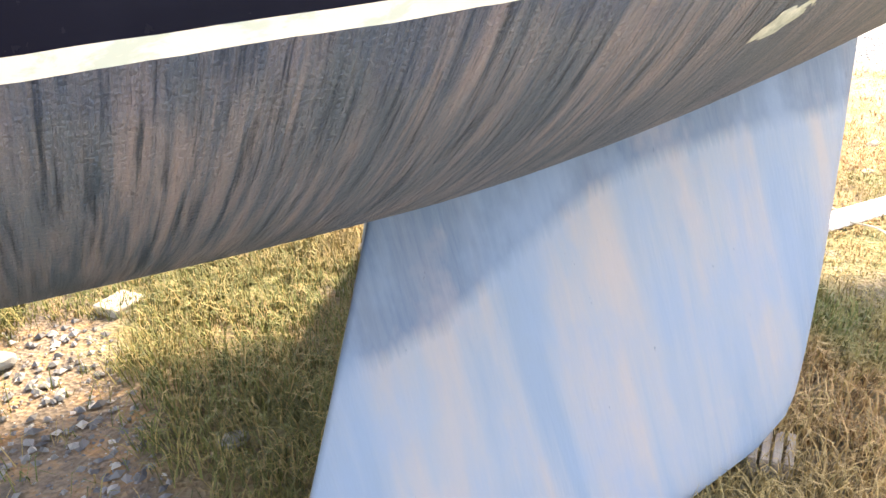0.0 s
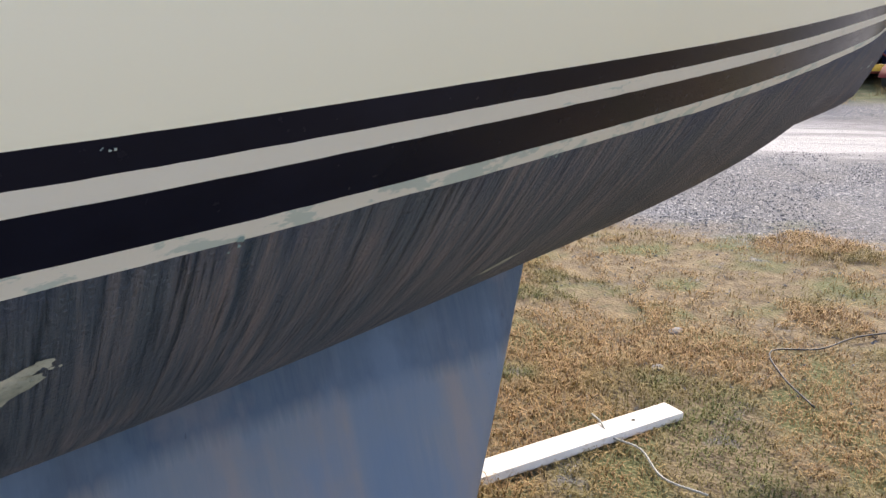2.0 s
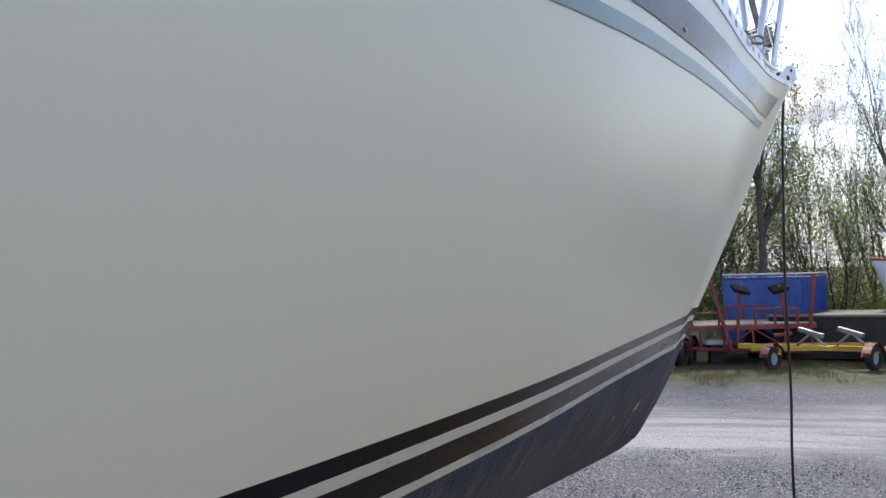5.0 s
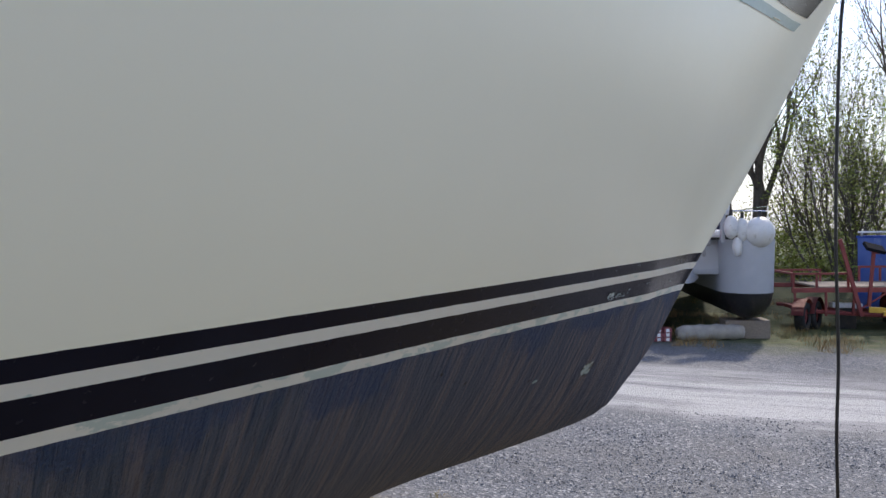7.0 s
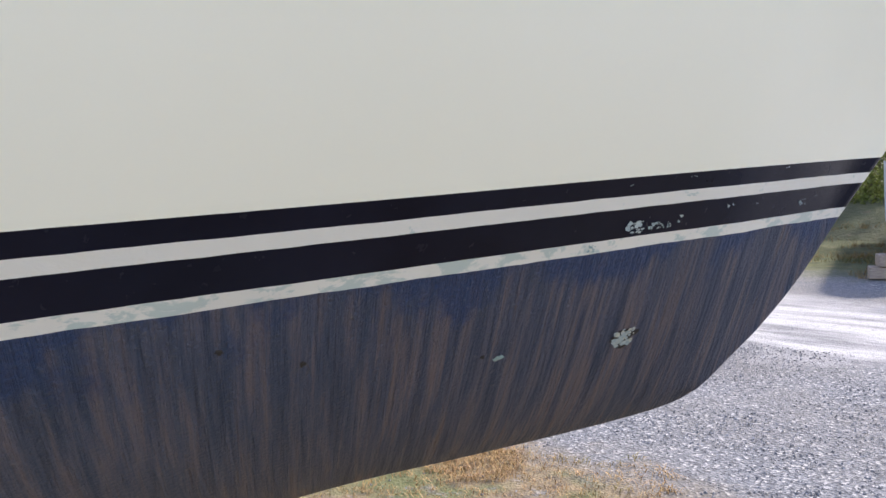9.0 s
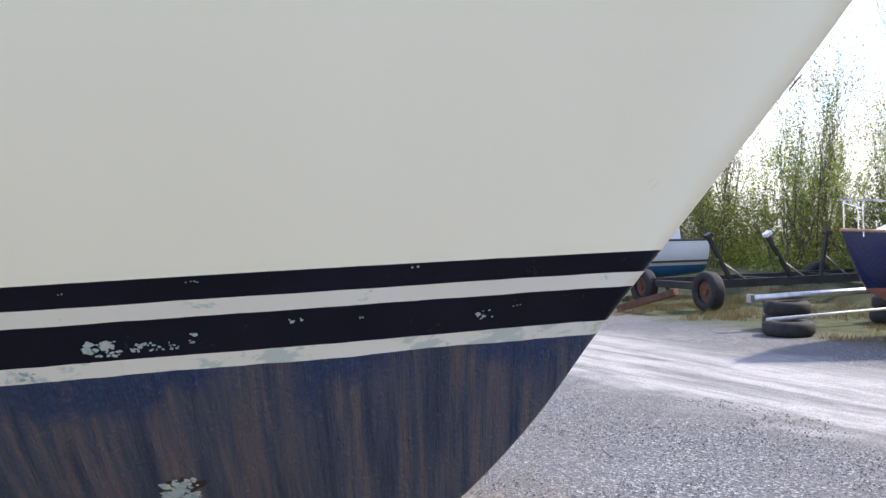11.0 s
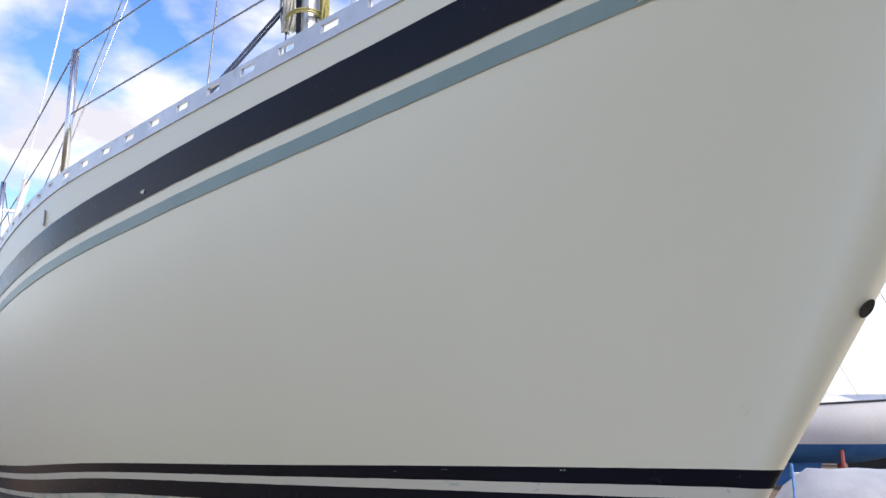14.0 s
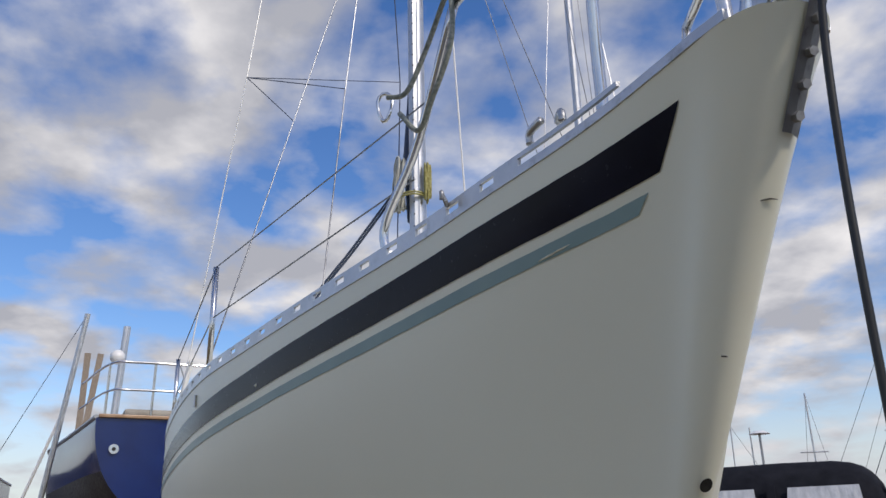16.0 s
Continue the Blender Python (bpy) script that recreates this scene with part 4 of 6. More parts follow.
# ---- things on the ground by the keel ----
def ground_clutter():
    plank = root("wooden_plank", pose(0.82, 0.0, 0.028, 0, 1.2, -3.5), "white painted plank lying on the dry grass", "plank")
    part("board", box((0, 0, 0), (1.02, 0.105, 0.034), (0, 0, 0), 0.004), WHITE_BOARD, plank)
    part("bolt_hole", tube([(0.29, 0.0, 0.0172), (0.29, 0.0, 0.0180)], 0.009, 10), DARK_HOLE, plank)
    cord = smooth_line([(1.0, 0.10, 0.05), (0.98, 0.03, 0.052), (0.96, -0.05, 0.03), (0.98, -0.18, 0.03), (0.90, -0.36, 0.03), (0.94, -0.52, 0.03)], 6)
    tagged(part("string", tube(cord, 0.004, 6), CORD_WHITE), "pale string lying across the plank and grass", "string")
    block = root("timber_block", pose(-0.55, -0.92, 0.035, 0, 0, 35), "ribbed weathered timber offcut under the keel tip", "timber")
    for k in range(4):
        part("rib", box((0, -0.045 + 0.03 * k, 0), (0.14, 0.022, 0.055), (0, 0, 0), 0.003), TIMBER, block)
    part("base_board", box((0, 0, -0.022), (0.135, 0.115, 0.02)), TIMBER, block)
    for x, y, sx, sy in ((-1.30, -0.93, 0.5, 0.14), (-0.62, 0.93, 0.4, 0.14)):
        pad = box((x, y, 0.02), (sx, sy, 0.045), (0, 0, 0), 0.006)
        tagged(part("keel_pad", pad, TIMBER), "flat weathered timber pad under the keel", "timber", "pads under the keels")
    slab = bmesh.new()
    add_box(slab, (-1.87, 1.16, 0.012), (0.16, 0.13, 0.04), (3, 2, 35), 0.008)
    tagged(part("paving_slab", slab, CONCRETE), "small pale concrete slab in the grass", "slab")
    rnd = random.Random(9)
    for x, y, r in ((-2.33, 0.95, 0.05), (-2.42, 0.62, 0.03), (-1.75, 0.02, 0.035), (-2.6, 0.8, 0.028), (1.6, 0.3, 0.025), (2.0, 0.55, 0.03)):
        bm = bmesh.new()
        bmesh.ops.create_icosphere(bm, subdivisions=2, radius=r)
        for v in bm.verts:
            v.co = Vector((v.co.x * 1.4, v.co.y, v.co.z * 0.6)) * (1 + 0.25 * noise.noise(v.co * 30 + Vector((x, y, 0)) * 5))
            v.co += Vector((x, y, r * 0.4))
        tagged(part("stone", bm, STONE), "loose grey stone among grass and gravel", "stone", "loose stones")


ground_clutter()


def fast_mesh(name, verts, faces, material, label, category):
    me = bpy.data.meshes.new(name)
    me.from_pydata(verts, [], faces)
    me.materials.append(material)
    return tagged(new(name, me), label, category, kind="stuff")


def grass():
    rnd = np.random.RandomState(4)
    verts, faces = [], []

    def blades(count, x0, x1, y0, y1, tall, keep, flat):
        n = 0
        while n < count:
            cx, cy = rnd.uniform(x0, x1), rnd.uniform(y0, y1)
            d = 0.82 * cx + 0.57 * cy
            if d > 4.0 + 0.9 * noise.noise((cx * 0.9, cy * 0.9, 0.0)) or noise.noise((cx * 1.7, cy * 1.7, 5.0)) < keep:
                continue
            if cx < -1.95 + 0.25 * noise.noise((cx * 2, cy * 2, 1.0)) and -0.2 < cy < 1.15 and rnd.rand() > 0.06:
                continue
            if d > 2.0 and noise.noise((cx * 1.4, cy * 1.4, 7.0)) < 0.18 * (d - 2.2) and rnd.rand() > 0.22:
                continue
            lush = 1 + 0.9 * noise.noise((cx * 1.1, cy * 1.1, 2.0))
            sway = rnd.uniform(0, 6.28)
            for _ in range(rnd.randint(4, 11)):
                x, y = cx + rnd.normal(0, 0.022), cy + rnd.normal(0, 0.022)
                h = tall * rnd.uniform(0.25, 1.1) * lush
                a = sway + rnd.normal(0, 1.1)
                lean = rnd.uniform(0.3, 1.0 + flat) * h
                w = rnd.uniform(0.0010, 0.0026)
                dx, dy = math.cos(a), math.sin(a)
                b = len(verts)
                verts.extend(((x - dy * w, y + dx * w, 0.0), (x + dy * w, y - dx * w, 0.0), (x + dx * lean * 0.4 + dy * w * 0.8, y + dy * lean * 0.4 - dx * w * 0.8, h * 0.72), (x + dx * lean * 0.4 - dy * w * 0.8, y + dy * lean * 0.4 + dx * w * 0.8, h * 0.72), (x + dx * lean, y + dy * lean, h * rnd.uniform(0.5, 1.0))))
                faces.extend(((b, b + 1, b + 2, b + 3), (b + 3, b + 2, b + 4)))
                n += 1

    blades(62000, -2.6, 0.4, -1.3, 2.0, 0.11, -0.5, 0.4)
    blades(110000, 0.0, 4.6, -1.6, 3.4, 0.036, -0.5, 1.6)
    blades(9000, -4.5, 0.5, 1.5, 5.0, 0.10, -0.1, 0.4)
    k = 0
    while k < 26000:
        d, s = 12.2 + 7.5 * rnd.rand() ** 1.3, rnd.uniform(-8, 17)
        x, y = 0.82 * d - 0.57 * s, 0.57 * d + 0.82 * s
        if noise.noise((x * 0.8, y * 0.8, 9.0)) < (-0.05 if d > 13.5 else 0.2):
            continue
        for _ in range(7):
            px, py, h, a = x + rnd.normal(0, 0.05), y + rnd.normal(0, 0.05), rnd.uniform(0.05, 0.16), rnd.uniform(0, 6.28)
            b = len(verts)
            verts.extend(((px - 0.004, py, 0.0 if d < 17.5 else 0.2), (px + 0.004, py, 0.0 if d < 17.5 else 0.2), (px + 0.5 * h * math.cos(a), py + 0.5 * h * math.sin(a), h + (0.0 if d < 17.5 else 0.2))))
            faces.append((b, b + 1, b + 2))
            k += 1
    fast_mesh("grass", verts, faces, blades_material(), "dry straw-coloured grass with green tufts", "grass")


grass()


def gravel():
    rnd = np.random.RandomState(8)
    verts, faces = [], []
    shape = [(1, 0, 0), (0, 1, 0), (-1, 0, 0), (0, -1, 0), (0, 0, 1)]
    n = 0
    while n < 26000:
        x, y = rnd.uniform(0.5, 7.5), rnd.uniform(-2.5, 7.5)
        d = 0.82 * x + 0.57 * y
        if d > 7.6 or d < 1.0 or (d < 4.0 and rnd.rand() > 0.10):
            continue
        r = 0.004 + 0.009 * rnd.rand() ** 2
        a = rnd.uniform(0, 6.28)
        c, s = math.cos(a), math.sin(a)
        b = len(verts)
        for u, v, w in shape:
            u, v = u * rnd.uniform(0.7, 1.5), v * rnd.uniform(0.6, 1.1)
            verts.append((x + r * (c * u - s * v), y + r * (s * u + c * v), r * (w * rnd.uniform(0.5, 0.9) + 0.1)))
        faces.extend(((b, b + 1, b + 4), (b + 1, b + 2, b + 4), (b + 2, b + 3, b + 4), (b + 3, b, b + 4)))
        n += 1
    for _ in range(2600):
        x, y = rnd.uniform(-3.0, -1.95), rnd.uniform(-0.4, 1.3)
        if noise.noise((x * 2, y * 2, 1.0)) * 0.25 - 1.95 < x and rnd.rand() > 0.15:
            continue
        r = 0.004 + 0.020 * rnd.rand() ** 4
        a = rnd.uniform(0, 6.28)
        c, s = math.cos(a), math.sin(a)
        b = len(verts)
        for u, v, w in shape:
            u, v = u * rnd.uniform(0.7, 1.6), v * rnd.uniform(0.6, 1.1)
            verts.append((x + r * (c * u - s * v), y + r * (s * u + c * v), r * (w * rnd.uniform(0.4, 0.8) + 0.15)))
        faces.extend(((b, b + 1, b + 4), (b + 1, b + 2, b + 4), (b + 2, b + 3, b + 4), (b + 3, b, b + 4)))
    m, nt, p = nodes_of("gravel_stones")
    geo = nt.nodes.new("ShaderNodeNewGeometry")
    nt.links.new(ramp(nt, geo.outputs["Random Per Island"], (0.0, (0.065, 0.070, 0.080)), (0.5, (0.125, 0.133, 0.146)), (0.85, (0.20, 0.205, 0.21)), (1.0, (0.42, 0.41, 0.39))), p.inputs["Base Color"])
    p.inputs["Roughness"].default_value = 0.75
    fast_mesh("gravel", verts, faces, m, "loose grey crushed stone gravel", "gravel")


gravel()


# ---- yard materials ----
RED_STEEL = surface("red_painted_steel", (0.19, 0.035, 0.035), (0.30, 0.07, 0.06), 5, (0.5, 0.75), 0.1, 0.3, 0.003, 60, dirt=(0.10, 0.06, 0.045))
YELLOW_STEEL = surface("yellow_painted_steel", (0.55, 0.33, 0.03), (0.65, 0.42, 0.06), 6, (0.45, 0.65), 0.1, 0.2, 0.002, 60, dirt=(0.25, 0.16, 0.06))
BLUE_SHEET = surface("blue_sheet", (0.012, 0.045, 0.26), (0.025, 0.075, 0.36), 2.2, (0.35, 0.55), 0, 0.2, 0.004, 25, dirt=(0.10, 0.15, 0.33))
BLUE_FADED = surface("faded_blue_sheet", (0.02, 0.07, 0.30), (0.10, 0.17, 0.42), 1.3, (0.4, 0.6), 0, 0.2, 0.004, 25, dirt=(0.20, 0.27, 0.45))
RUST = surface("rusty_steel", (0.075, 0.034, 0.022), (0.17, 0.075, 0.045), 9, (0.7, 0.9), 0.1, 0.5, 0.004, 60, dirt=(0.04, 0.03, 0.026))
BLACK_TAR = surface("black_tarred_steel", (0.012, 0.012, 0.013), (0.035, 0.032, 0.03), 3, (0.5, 0.75), 0, 0.4, 0.004, 40, dirt=(0.06, 0.045, 0.035))
TYRE = surface("tyre_rubber", (0.014, 0.014, 0.015), (0.03, 0.03, 0.03), 10, (0.7, 0.9), 0, 0.4, 0.004, 60)
BOAT_WHITE = surface("boat_white", (0.70, 0.71, 0.72), (0.79, 0.795, 0.80), 1.2, (0.22, 0.34), 0, 0.03, 0.001, 30)
BOAT_GREY = surface("boat_grey", (0.36, 0.38, 0.41), (0.46, 0.48, 0.51), 1.6, (0.3, 0.45), 0, 0.05, 0.002, 30)
BOAT_NAVY = surface("boat_navy", (0.008, 0.014, 0.05), (0.016, 0.026, 0.08), 2, (0.15, 0.3), 0, 0.05, 0.002, 30)
BOAT_BLUE = surface("boat_blue", (0.003, 0.014, 0.095), (0.005, 0.022, 0.135), 2, (0.10, 0.2), 0, 0.05, 0.002, 30)
BOAT_BLACK = surface("boat_black", (0.010, 0.010, 0.012), (0.028, 0.026, 0.026), 3, (0.35, 0.6), 0, 0.2, 0.003, 30, dirt=(0.07, 0.05, 0.04))
BRIGHT_BLUE = surface("bright_blue_bottom", (0.012, 0.11, 0.34), (0.03, 0.17, 0.42), 3, (0.5, 0.7), 0, 0.2, 0.003, 30)
OXIDE = surface("red_oxide_bottom", (0.22, 0.075, 0.05), (0.34, 0.15, 0.11), 3, (0.6, 0.8), 0, 0.3, 0.003, 30, dirt=(0.16, 0.06, 0.045))
VARNISH = surface("varnished_wood", (0.30, 0.17, 0.09), (0.44, 0.28, 0.17), 8, (0.3, 0.5), 0, 0.2, 0.002, 60)
CANVAS = surface("black_canvas", (0.008, 0.009, 0.013), (0.017, 0.018, 0.024), 8, (0.8, 0.95), 0, 0.4, 0.003, 120, spec=0.12)
NAVY_CANVAS = surface("navy_canvas", (0.012, 0.014, 0.035), (0.03, 0.03, 0.06), 8, (0.7, 0.9), 0, 0.4, 0.003, 120)
TARP = surface("silver_tarpaulin", (0.30, 0.32, 0.37), (0.43, 0.45, 0.48), 3, (0.35, 0.55), 0, 0.5, 0.02, 6)
VINYL = surface("clear_vinyl", (0.42, 0.44, 0.47), (0.66, 0.67, 0.69), 7, (0.10, 0.25), 0, 0.5, 0.02, 9, stretch=(1, 3, 1))
GLASS_DARK = surface("dark_window", (0.02, 0.024, 0.028), (0.05, 0.055, 0.06), 4, (0.04, 0.10), 0, 0.02, 0.001, 20)
FENDER = surface("fender_vinyl", (0.60, 0.60, 0.58), (0.72, 0.72, 0.70), 6, (0.35, 0.5), 0, 0.1, 0.003, 40, dirt=(0.30, 0.28, 0.20))
ORANGE = surface("orange_buoy", (0.75, 0.10, 0.05), (0.85, 0.16, 0.09), 6, (0.35, 0.5), 0, 0.1, 0.003, 40)
BARK = surface("bark", (0.06, 0.05, 0.04), (0.14, 0.12, 0.095), 7, (0.8, 0.95), 0, 0.8, 0.02, 14, stretch=(2, 2, 0.5))
RED_LINE = surface("red_stripe", (0.42, 0.02, 0.025), (0.5, 0.04, 0.04), 4, (0.3, 0.5), 0, 0.05, 0.001, 40)
BRICK_WRAP = surface("red_white_wrap", (0.16, 0.015, 0.03), (0.30, 0.10, 0.11), 9, (0.3, 0.5), 0, 0.4, 0.01, 20)


def leaf_material(name, a, b, c):
    m, nt, p = nodes_of(name)
    geo = nt.nodes.new("ShaderNodeNewGeometry")
    col = ramp(nt, geo.outputs["Random Per Island"], (0.0, a), (0.5, b), (1.0, c))
    nt.links.new(col, p.inputs["Base Color"])
    p.inputs["Roughness"].default_value = 0.6
    through_light = nt.nodes.new("ShaderNodeBsdfTranslucent")
    nt.links.new(col, through_light.inputs[0])
    mixed = nt.nodes.new("ShaderNodeMixShader")
    mixed.inputs[0].default_value = 0.5
    nt.links.new(p.outputs[0], mixed.inputs[1])
    nt.links.new(through_light.outputs[0], mixed.inputs[2])
    out = [n for n in nt.nodes if n.type == "OUTPUT_MATERIAL"][0]
    nt.links.new(mixed.outputs[0], out.inputs[0])
    return m


SPRING_LEAF = leaf_material("spring_leaf", (0.14, 0.20, 0.03), (0.26, 0.34, 0.06), (0.38, 0.43, 0.12))
HEDGE_LEAF = leaf_material("hedge_leaf", (0.09, 0.12, 0.022), (0.17, 0.21, 0.045), (0.28, 0.31, 0.085))


# ---- trees ----
def tree(seed, height, leaves, material, label, spread=0.5, stems=1, rise=0.10, thick=0.018, low=0, deepest=4, size=0.045):
    """Tapered stems with forking limbs, and a crown of many small leaves; low adds leaves near the ground."""
    rnd = random.Random(seed)
    wood = bmesh.new()
    tips = []

    def limb(p, way, length, r, depth):
        pts, radii = [p], [r]
        steps = 5 if depth == 0 else 4
        for i in range(steps):
            way = (way + Vector((rnd.uniform(-0.2, 0.2), rnd.uniform(-0.2, 0.2), rnd.uniform(-0.05, 0.10) + rise))).normalized()
            p = p + way * length / steps
            pts.append(p)
            radii.append(r * (1 - 0.78 * (i + 1) / steps))
            if depth < deepest and (i > 0 or depth > 0):
                for _ in range(2 if depth < (2 if stems == 1 else 1) else 1):
                    a = rnd.uniform(0, 6.28)
                    side = Vector((math.cos(a), math.sin(a), rnd.uniform(0.2, 0.9)))
                    limb(p, (way * 0.9 + side * spread * 1.3).normalized(), length * rnd.uniform(0.36, 0.58), max(radii[-1] * 0.62, 0.005), depth + 1)
            if depth >= 2 or (depth == 1 and i > 1):
                tips.append(p)
        add_tube(wood, pts, radii, 6 if depth < 1 else 4 if depth < 2 else 3, cap=False)

    for s in range(stems):
        a = 6.28 * s / stems + rnd.uniform(-0.4, 0.4)
        out = Vector((math.cos(a), math.sin(a), 0)) * (stems > 1)
        limb(out * rnd.uniform(0.1, 0.5), (out * rnd.uniform(0.12, 0.5) + Vector((0, 0, 1))).normalized(), height * rnd.uniform(0.6, 1.0), height * thick * rnd.uniform(0.7, 1.0), 0)
    base = root("tree" if height > 4 else "shrub", Matrix(), label, "tree" if height > 4 else "shrub", "trees along the yard edge" if height > 4 else "hedge shrubs")
    part("trunk", wood, BARK, base, "", True)
    verts, faces = [], []
    for k in range(leaves + low):
        if k < leaves:
            c = rnd.choice(tips) + Vector((rnd.gauss(0, 0.11), rnd.gauss(0, 0.11), rnd.gauss(0, 0.11)))
        else:
            a, r = rnd.uniform(0, 6.28), 1.5 * math.sqrt(rnd.random())
            c = Vector((r * math.cos(a), r * math.sin(a), abs(rnd.gauss(0, 0.55)) * (1.2 + 0.7 * noise.noise((r * math.cos(a) * 2, r * math.sin(a) * 2, seed)))))
        u = Vector((rnd.gauss(0, 1), rnd.gauss(0, 1), rnd.gauss(0, 1))).normalized()
        v = u.orthogonal().normalized()
        s = size * rnd.uniform(0.55, 1.25)
        b = len(verts)
        verts.extend((c - u * s, c - v * s * 0.45, c + u * s, c + v * s * 0.45))
        faces.append((b, b + 1, b + 2, b + 3))
    me = bpy.data.meshes.new("crown")
    me.from_pydata(verts, [], faces)
    me.materials.append(material)
    crown = new("crown", me)
    crown.parent = base
    return base


def place_trees():
    rnd = random.Random(12)
    bare = tree(1, 7.6, 160, SPRING_LEAF, "tall nearly bare tree with dark upright limbs", 0.42, 1, 0.12, 0.020)
    forked = tree(4, 7.6, 150, SPRING_LEAF, "bare dark tree forking low into thick limbs", 0.42, 3, 0.10, 0.021, 0, 3)
    willow = tree(2, 4.5, 4200, SPRING_LEAF, "many-stemmed willow just coming into light green leaf", 0.34, 6, 0.16, 0.009, 1500, 3, 0.05)
    alder = tree(3, 4.8, 3000, HEDGE_LEAF, "clump of thin grey stems with sparse spring leaves", 0.30, 5, 0.19, 0.009, 1200, 3, 0.045)
    bush = tree(7, 3.3, 4200, SPRING_LEAF, "bright green spring bush behind the trailers", 0.50, 7, 0.14, 0.012, 1500, 3, 0.045)
    bramble = tree(8, 2.2, 2600, HEDGE_LEAF, "low dark bramble along the bank", 0.70, 7, 0.03, 0.010, 4200, 2, 0.055)
    n, e = Vector((0.82, 0.57, 0)), Vector((-0.57, 0.82, 0))

    def put(proto, d, s, size):
        ob = copy_thing(proto, Matrix.Translation(n * d + e * s + Vector((0, 0, 0.35 if 18 < d < 34 else 0))) @ Matrix.Rotation(rnd.uniform(0, 6.28), 4, "Z"))
        ob.scale = (size, size, size * rnd.uniform(0.92, 1.08))

    # single trees that stand out
    for proto, d, s, size in ((bare, 19.6, -3.2, 1.0), (bare, 22.5, -6.9, 0.95), (forked, 21.0, 0.0, 1.1), (forked, 21.4, 9.5, 1.0), (bare, 20.6, 8.4, 0.95), (bare, 22.4, 11.3, 1.05), (bare, 23.0, 5.0, 0.9)):
        put(proto, d, s, size)
    for i in range(17):
        s = -8.5 + i * 2.05 + rnd.uniform(-0.4, 0.4)
        if 6.6 < s < 12.5 or -0.9 < s < 0.9:
            continue
        put((willow, alder, willow, alder, bare)[i % 5], 21.6 + rnd.uniform(-0.6, 2.0), s, rnd.uniform(0.82, 1.08))
    for d, s, size in ((20.6, -1.9, 1.15), (20.9, -2.6, 1.0), (21.2, 1.9, 0.9), (22.8, 7.4, 0.8), (22.6, 12.6, 0.9), (20.8, 14.6, 0.8), (20.6, 17.6, 0.85), (21.0, 21.5, 1.0), (21.5, -5.0, 0.9)):
        put(bush, d, s, size)
    for i in range(34):
        put(bramble, 22.2 + rnd.uniform(-0.8, 0.8), -13 + i * 1.25, rnd.uniform(0.6, 1.0))
    for i in range(6):
        put(alder if i % 2 else willow, 26 + rnd.uniform(-1, 2), 3 + i * 4, rnd.uniform(0.8, 1.0))
    for p in ((-62, 66), (-57, 72), (-70, 60), (-75, 74), (-50, 80), (-84, -20), (-80, -28), (-88, -14), (-90, 20), (-86, 34), (-66, 44), (-72, 50), (-78, 39), (-60, 52)):
        v = Vector((*p, 0))
        put(rnd.choice((bare, forked, alder)), v.dot(n), v.dot(e), rnd.uniform(0.45, 0.75))
    for k in (bare, forked, willow, alder, bush, bramble):
        k.matrix_basis = Matrix.Translation(n * 29 + e * rnd.uniform(-8, 14))


place_trees()


# ---- boats in the yard ----
def boat_hull(L, B, keel_z, water_z, sheer_aft, sheer_bow, overhang, top, bottom, parent, stripe=None, fullness=0.55, transom_z=None, transom_label=""):
    """A simple yacht hull along x, bow at x = L; parts for topside and bottom."""
    tz = water_z - 0.05 if transom_z is None else transom_z

    def beam_at(t):
        return B / 2 * (0.72 + 0.28 * min(t / 0.4, 1)) if t < 0.4 else B / 2 * max(0.0, 1 - ((t - 0.4) / 0.6) ** 2.1)

    def level(t, lam):
        zs = sheer_aft + (sheer_bow - sheer_aft) * t ** 1.8
        zk = keel_z + (tz - keel_z) * max(0, 1 - t / 0.35) ** 1.8 + (water_z - keel_z) * max(0, (t - 0.62) / 0.30) ** 2 if t < 0.92 else water_z + (zs - water_z) * (t - 0.92) / 0.08
        return zk, zs

    def rows(lo, hi, n):
        out = []
        for j in range(n + 1):
            row = []
            for i in range(41):
                t = 1 - (1 - i / 40) ** 1.3
                zk, zs = level(t, 0)
                a, b = (max(zk, min(water_z, zs)) if lo else zk), (zs if hi else max(zk, water_z))
                z = a + (b - a) * j / n
                s = min(max((z - zk) / max(zs - zk, 0.01), 0), 1)
                p = fullness + 0.5 * max(0, (t - 0.5) * 2)
                row.append((t * L, -beam_at(t) * (1 - (1 - s) ** 2.2) ** p, z))
            out.append(row)
        return out

    for name, r, m in (("bottom", rows(False, False, 8), bottom), ("topside", rows(True, True, 6), top)):
        bm = bmesh.new()
        add_grid(bm, r)
        add_grid(bm, [[(x, -y, z) for x, y, z in q] for q in r], True)
        bmesh.ops.remove_doubles(bm, verts=bm.verts, dist=0.0005)
        part(name, bm, m, parent, "", True)
    bm = bmesh.new()
    aft = [q[0] for q in rows(False, False, 8)] + [q[0] for q in rows(True, True, 6)]
    add_grid(bm, [aft, [(x, -y, z) for x, y, z in aft]])
    part("transom", bm, top, parent, transom_label)
    bm = bmesh.new()
    edge = [q for q in rows(True, True, 6)[-1]]
    add_grid(bm, [[(x, y * 0.985, z - 0.02) for x, y, z in edge], [(x, -y * 0.985, z - 0.02) for x, y, z in edge]])
    part("deck", bm, BOAT_WHITE, parent)
    for sgn in (1, -1):
        part("rubbing_strake", tube([(x, sgn * y, z + 0.01) for x, y, z in edge], 0.028, 6), stripe or VARNISH, parent)


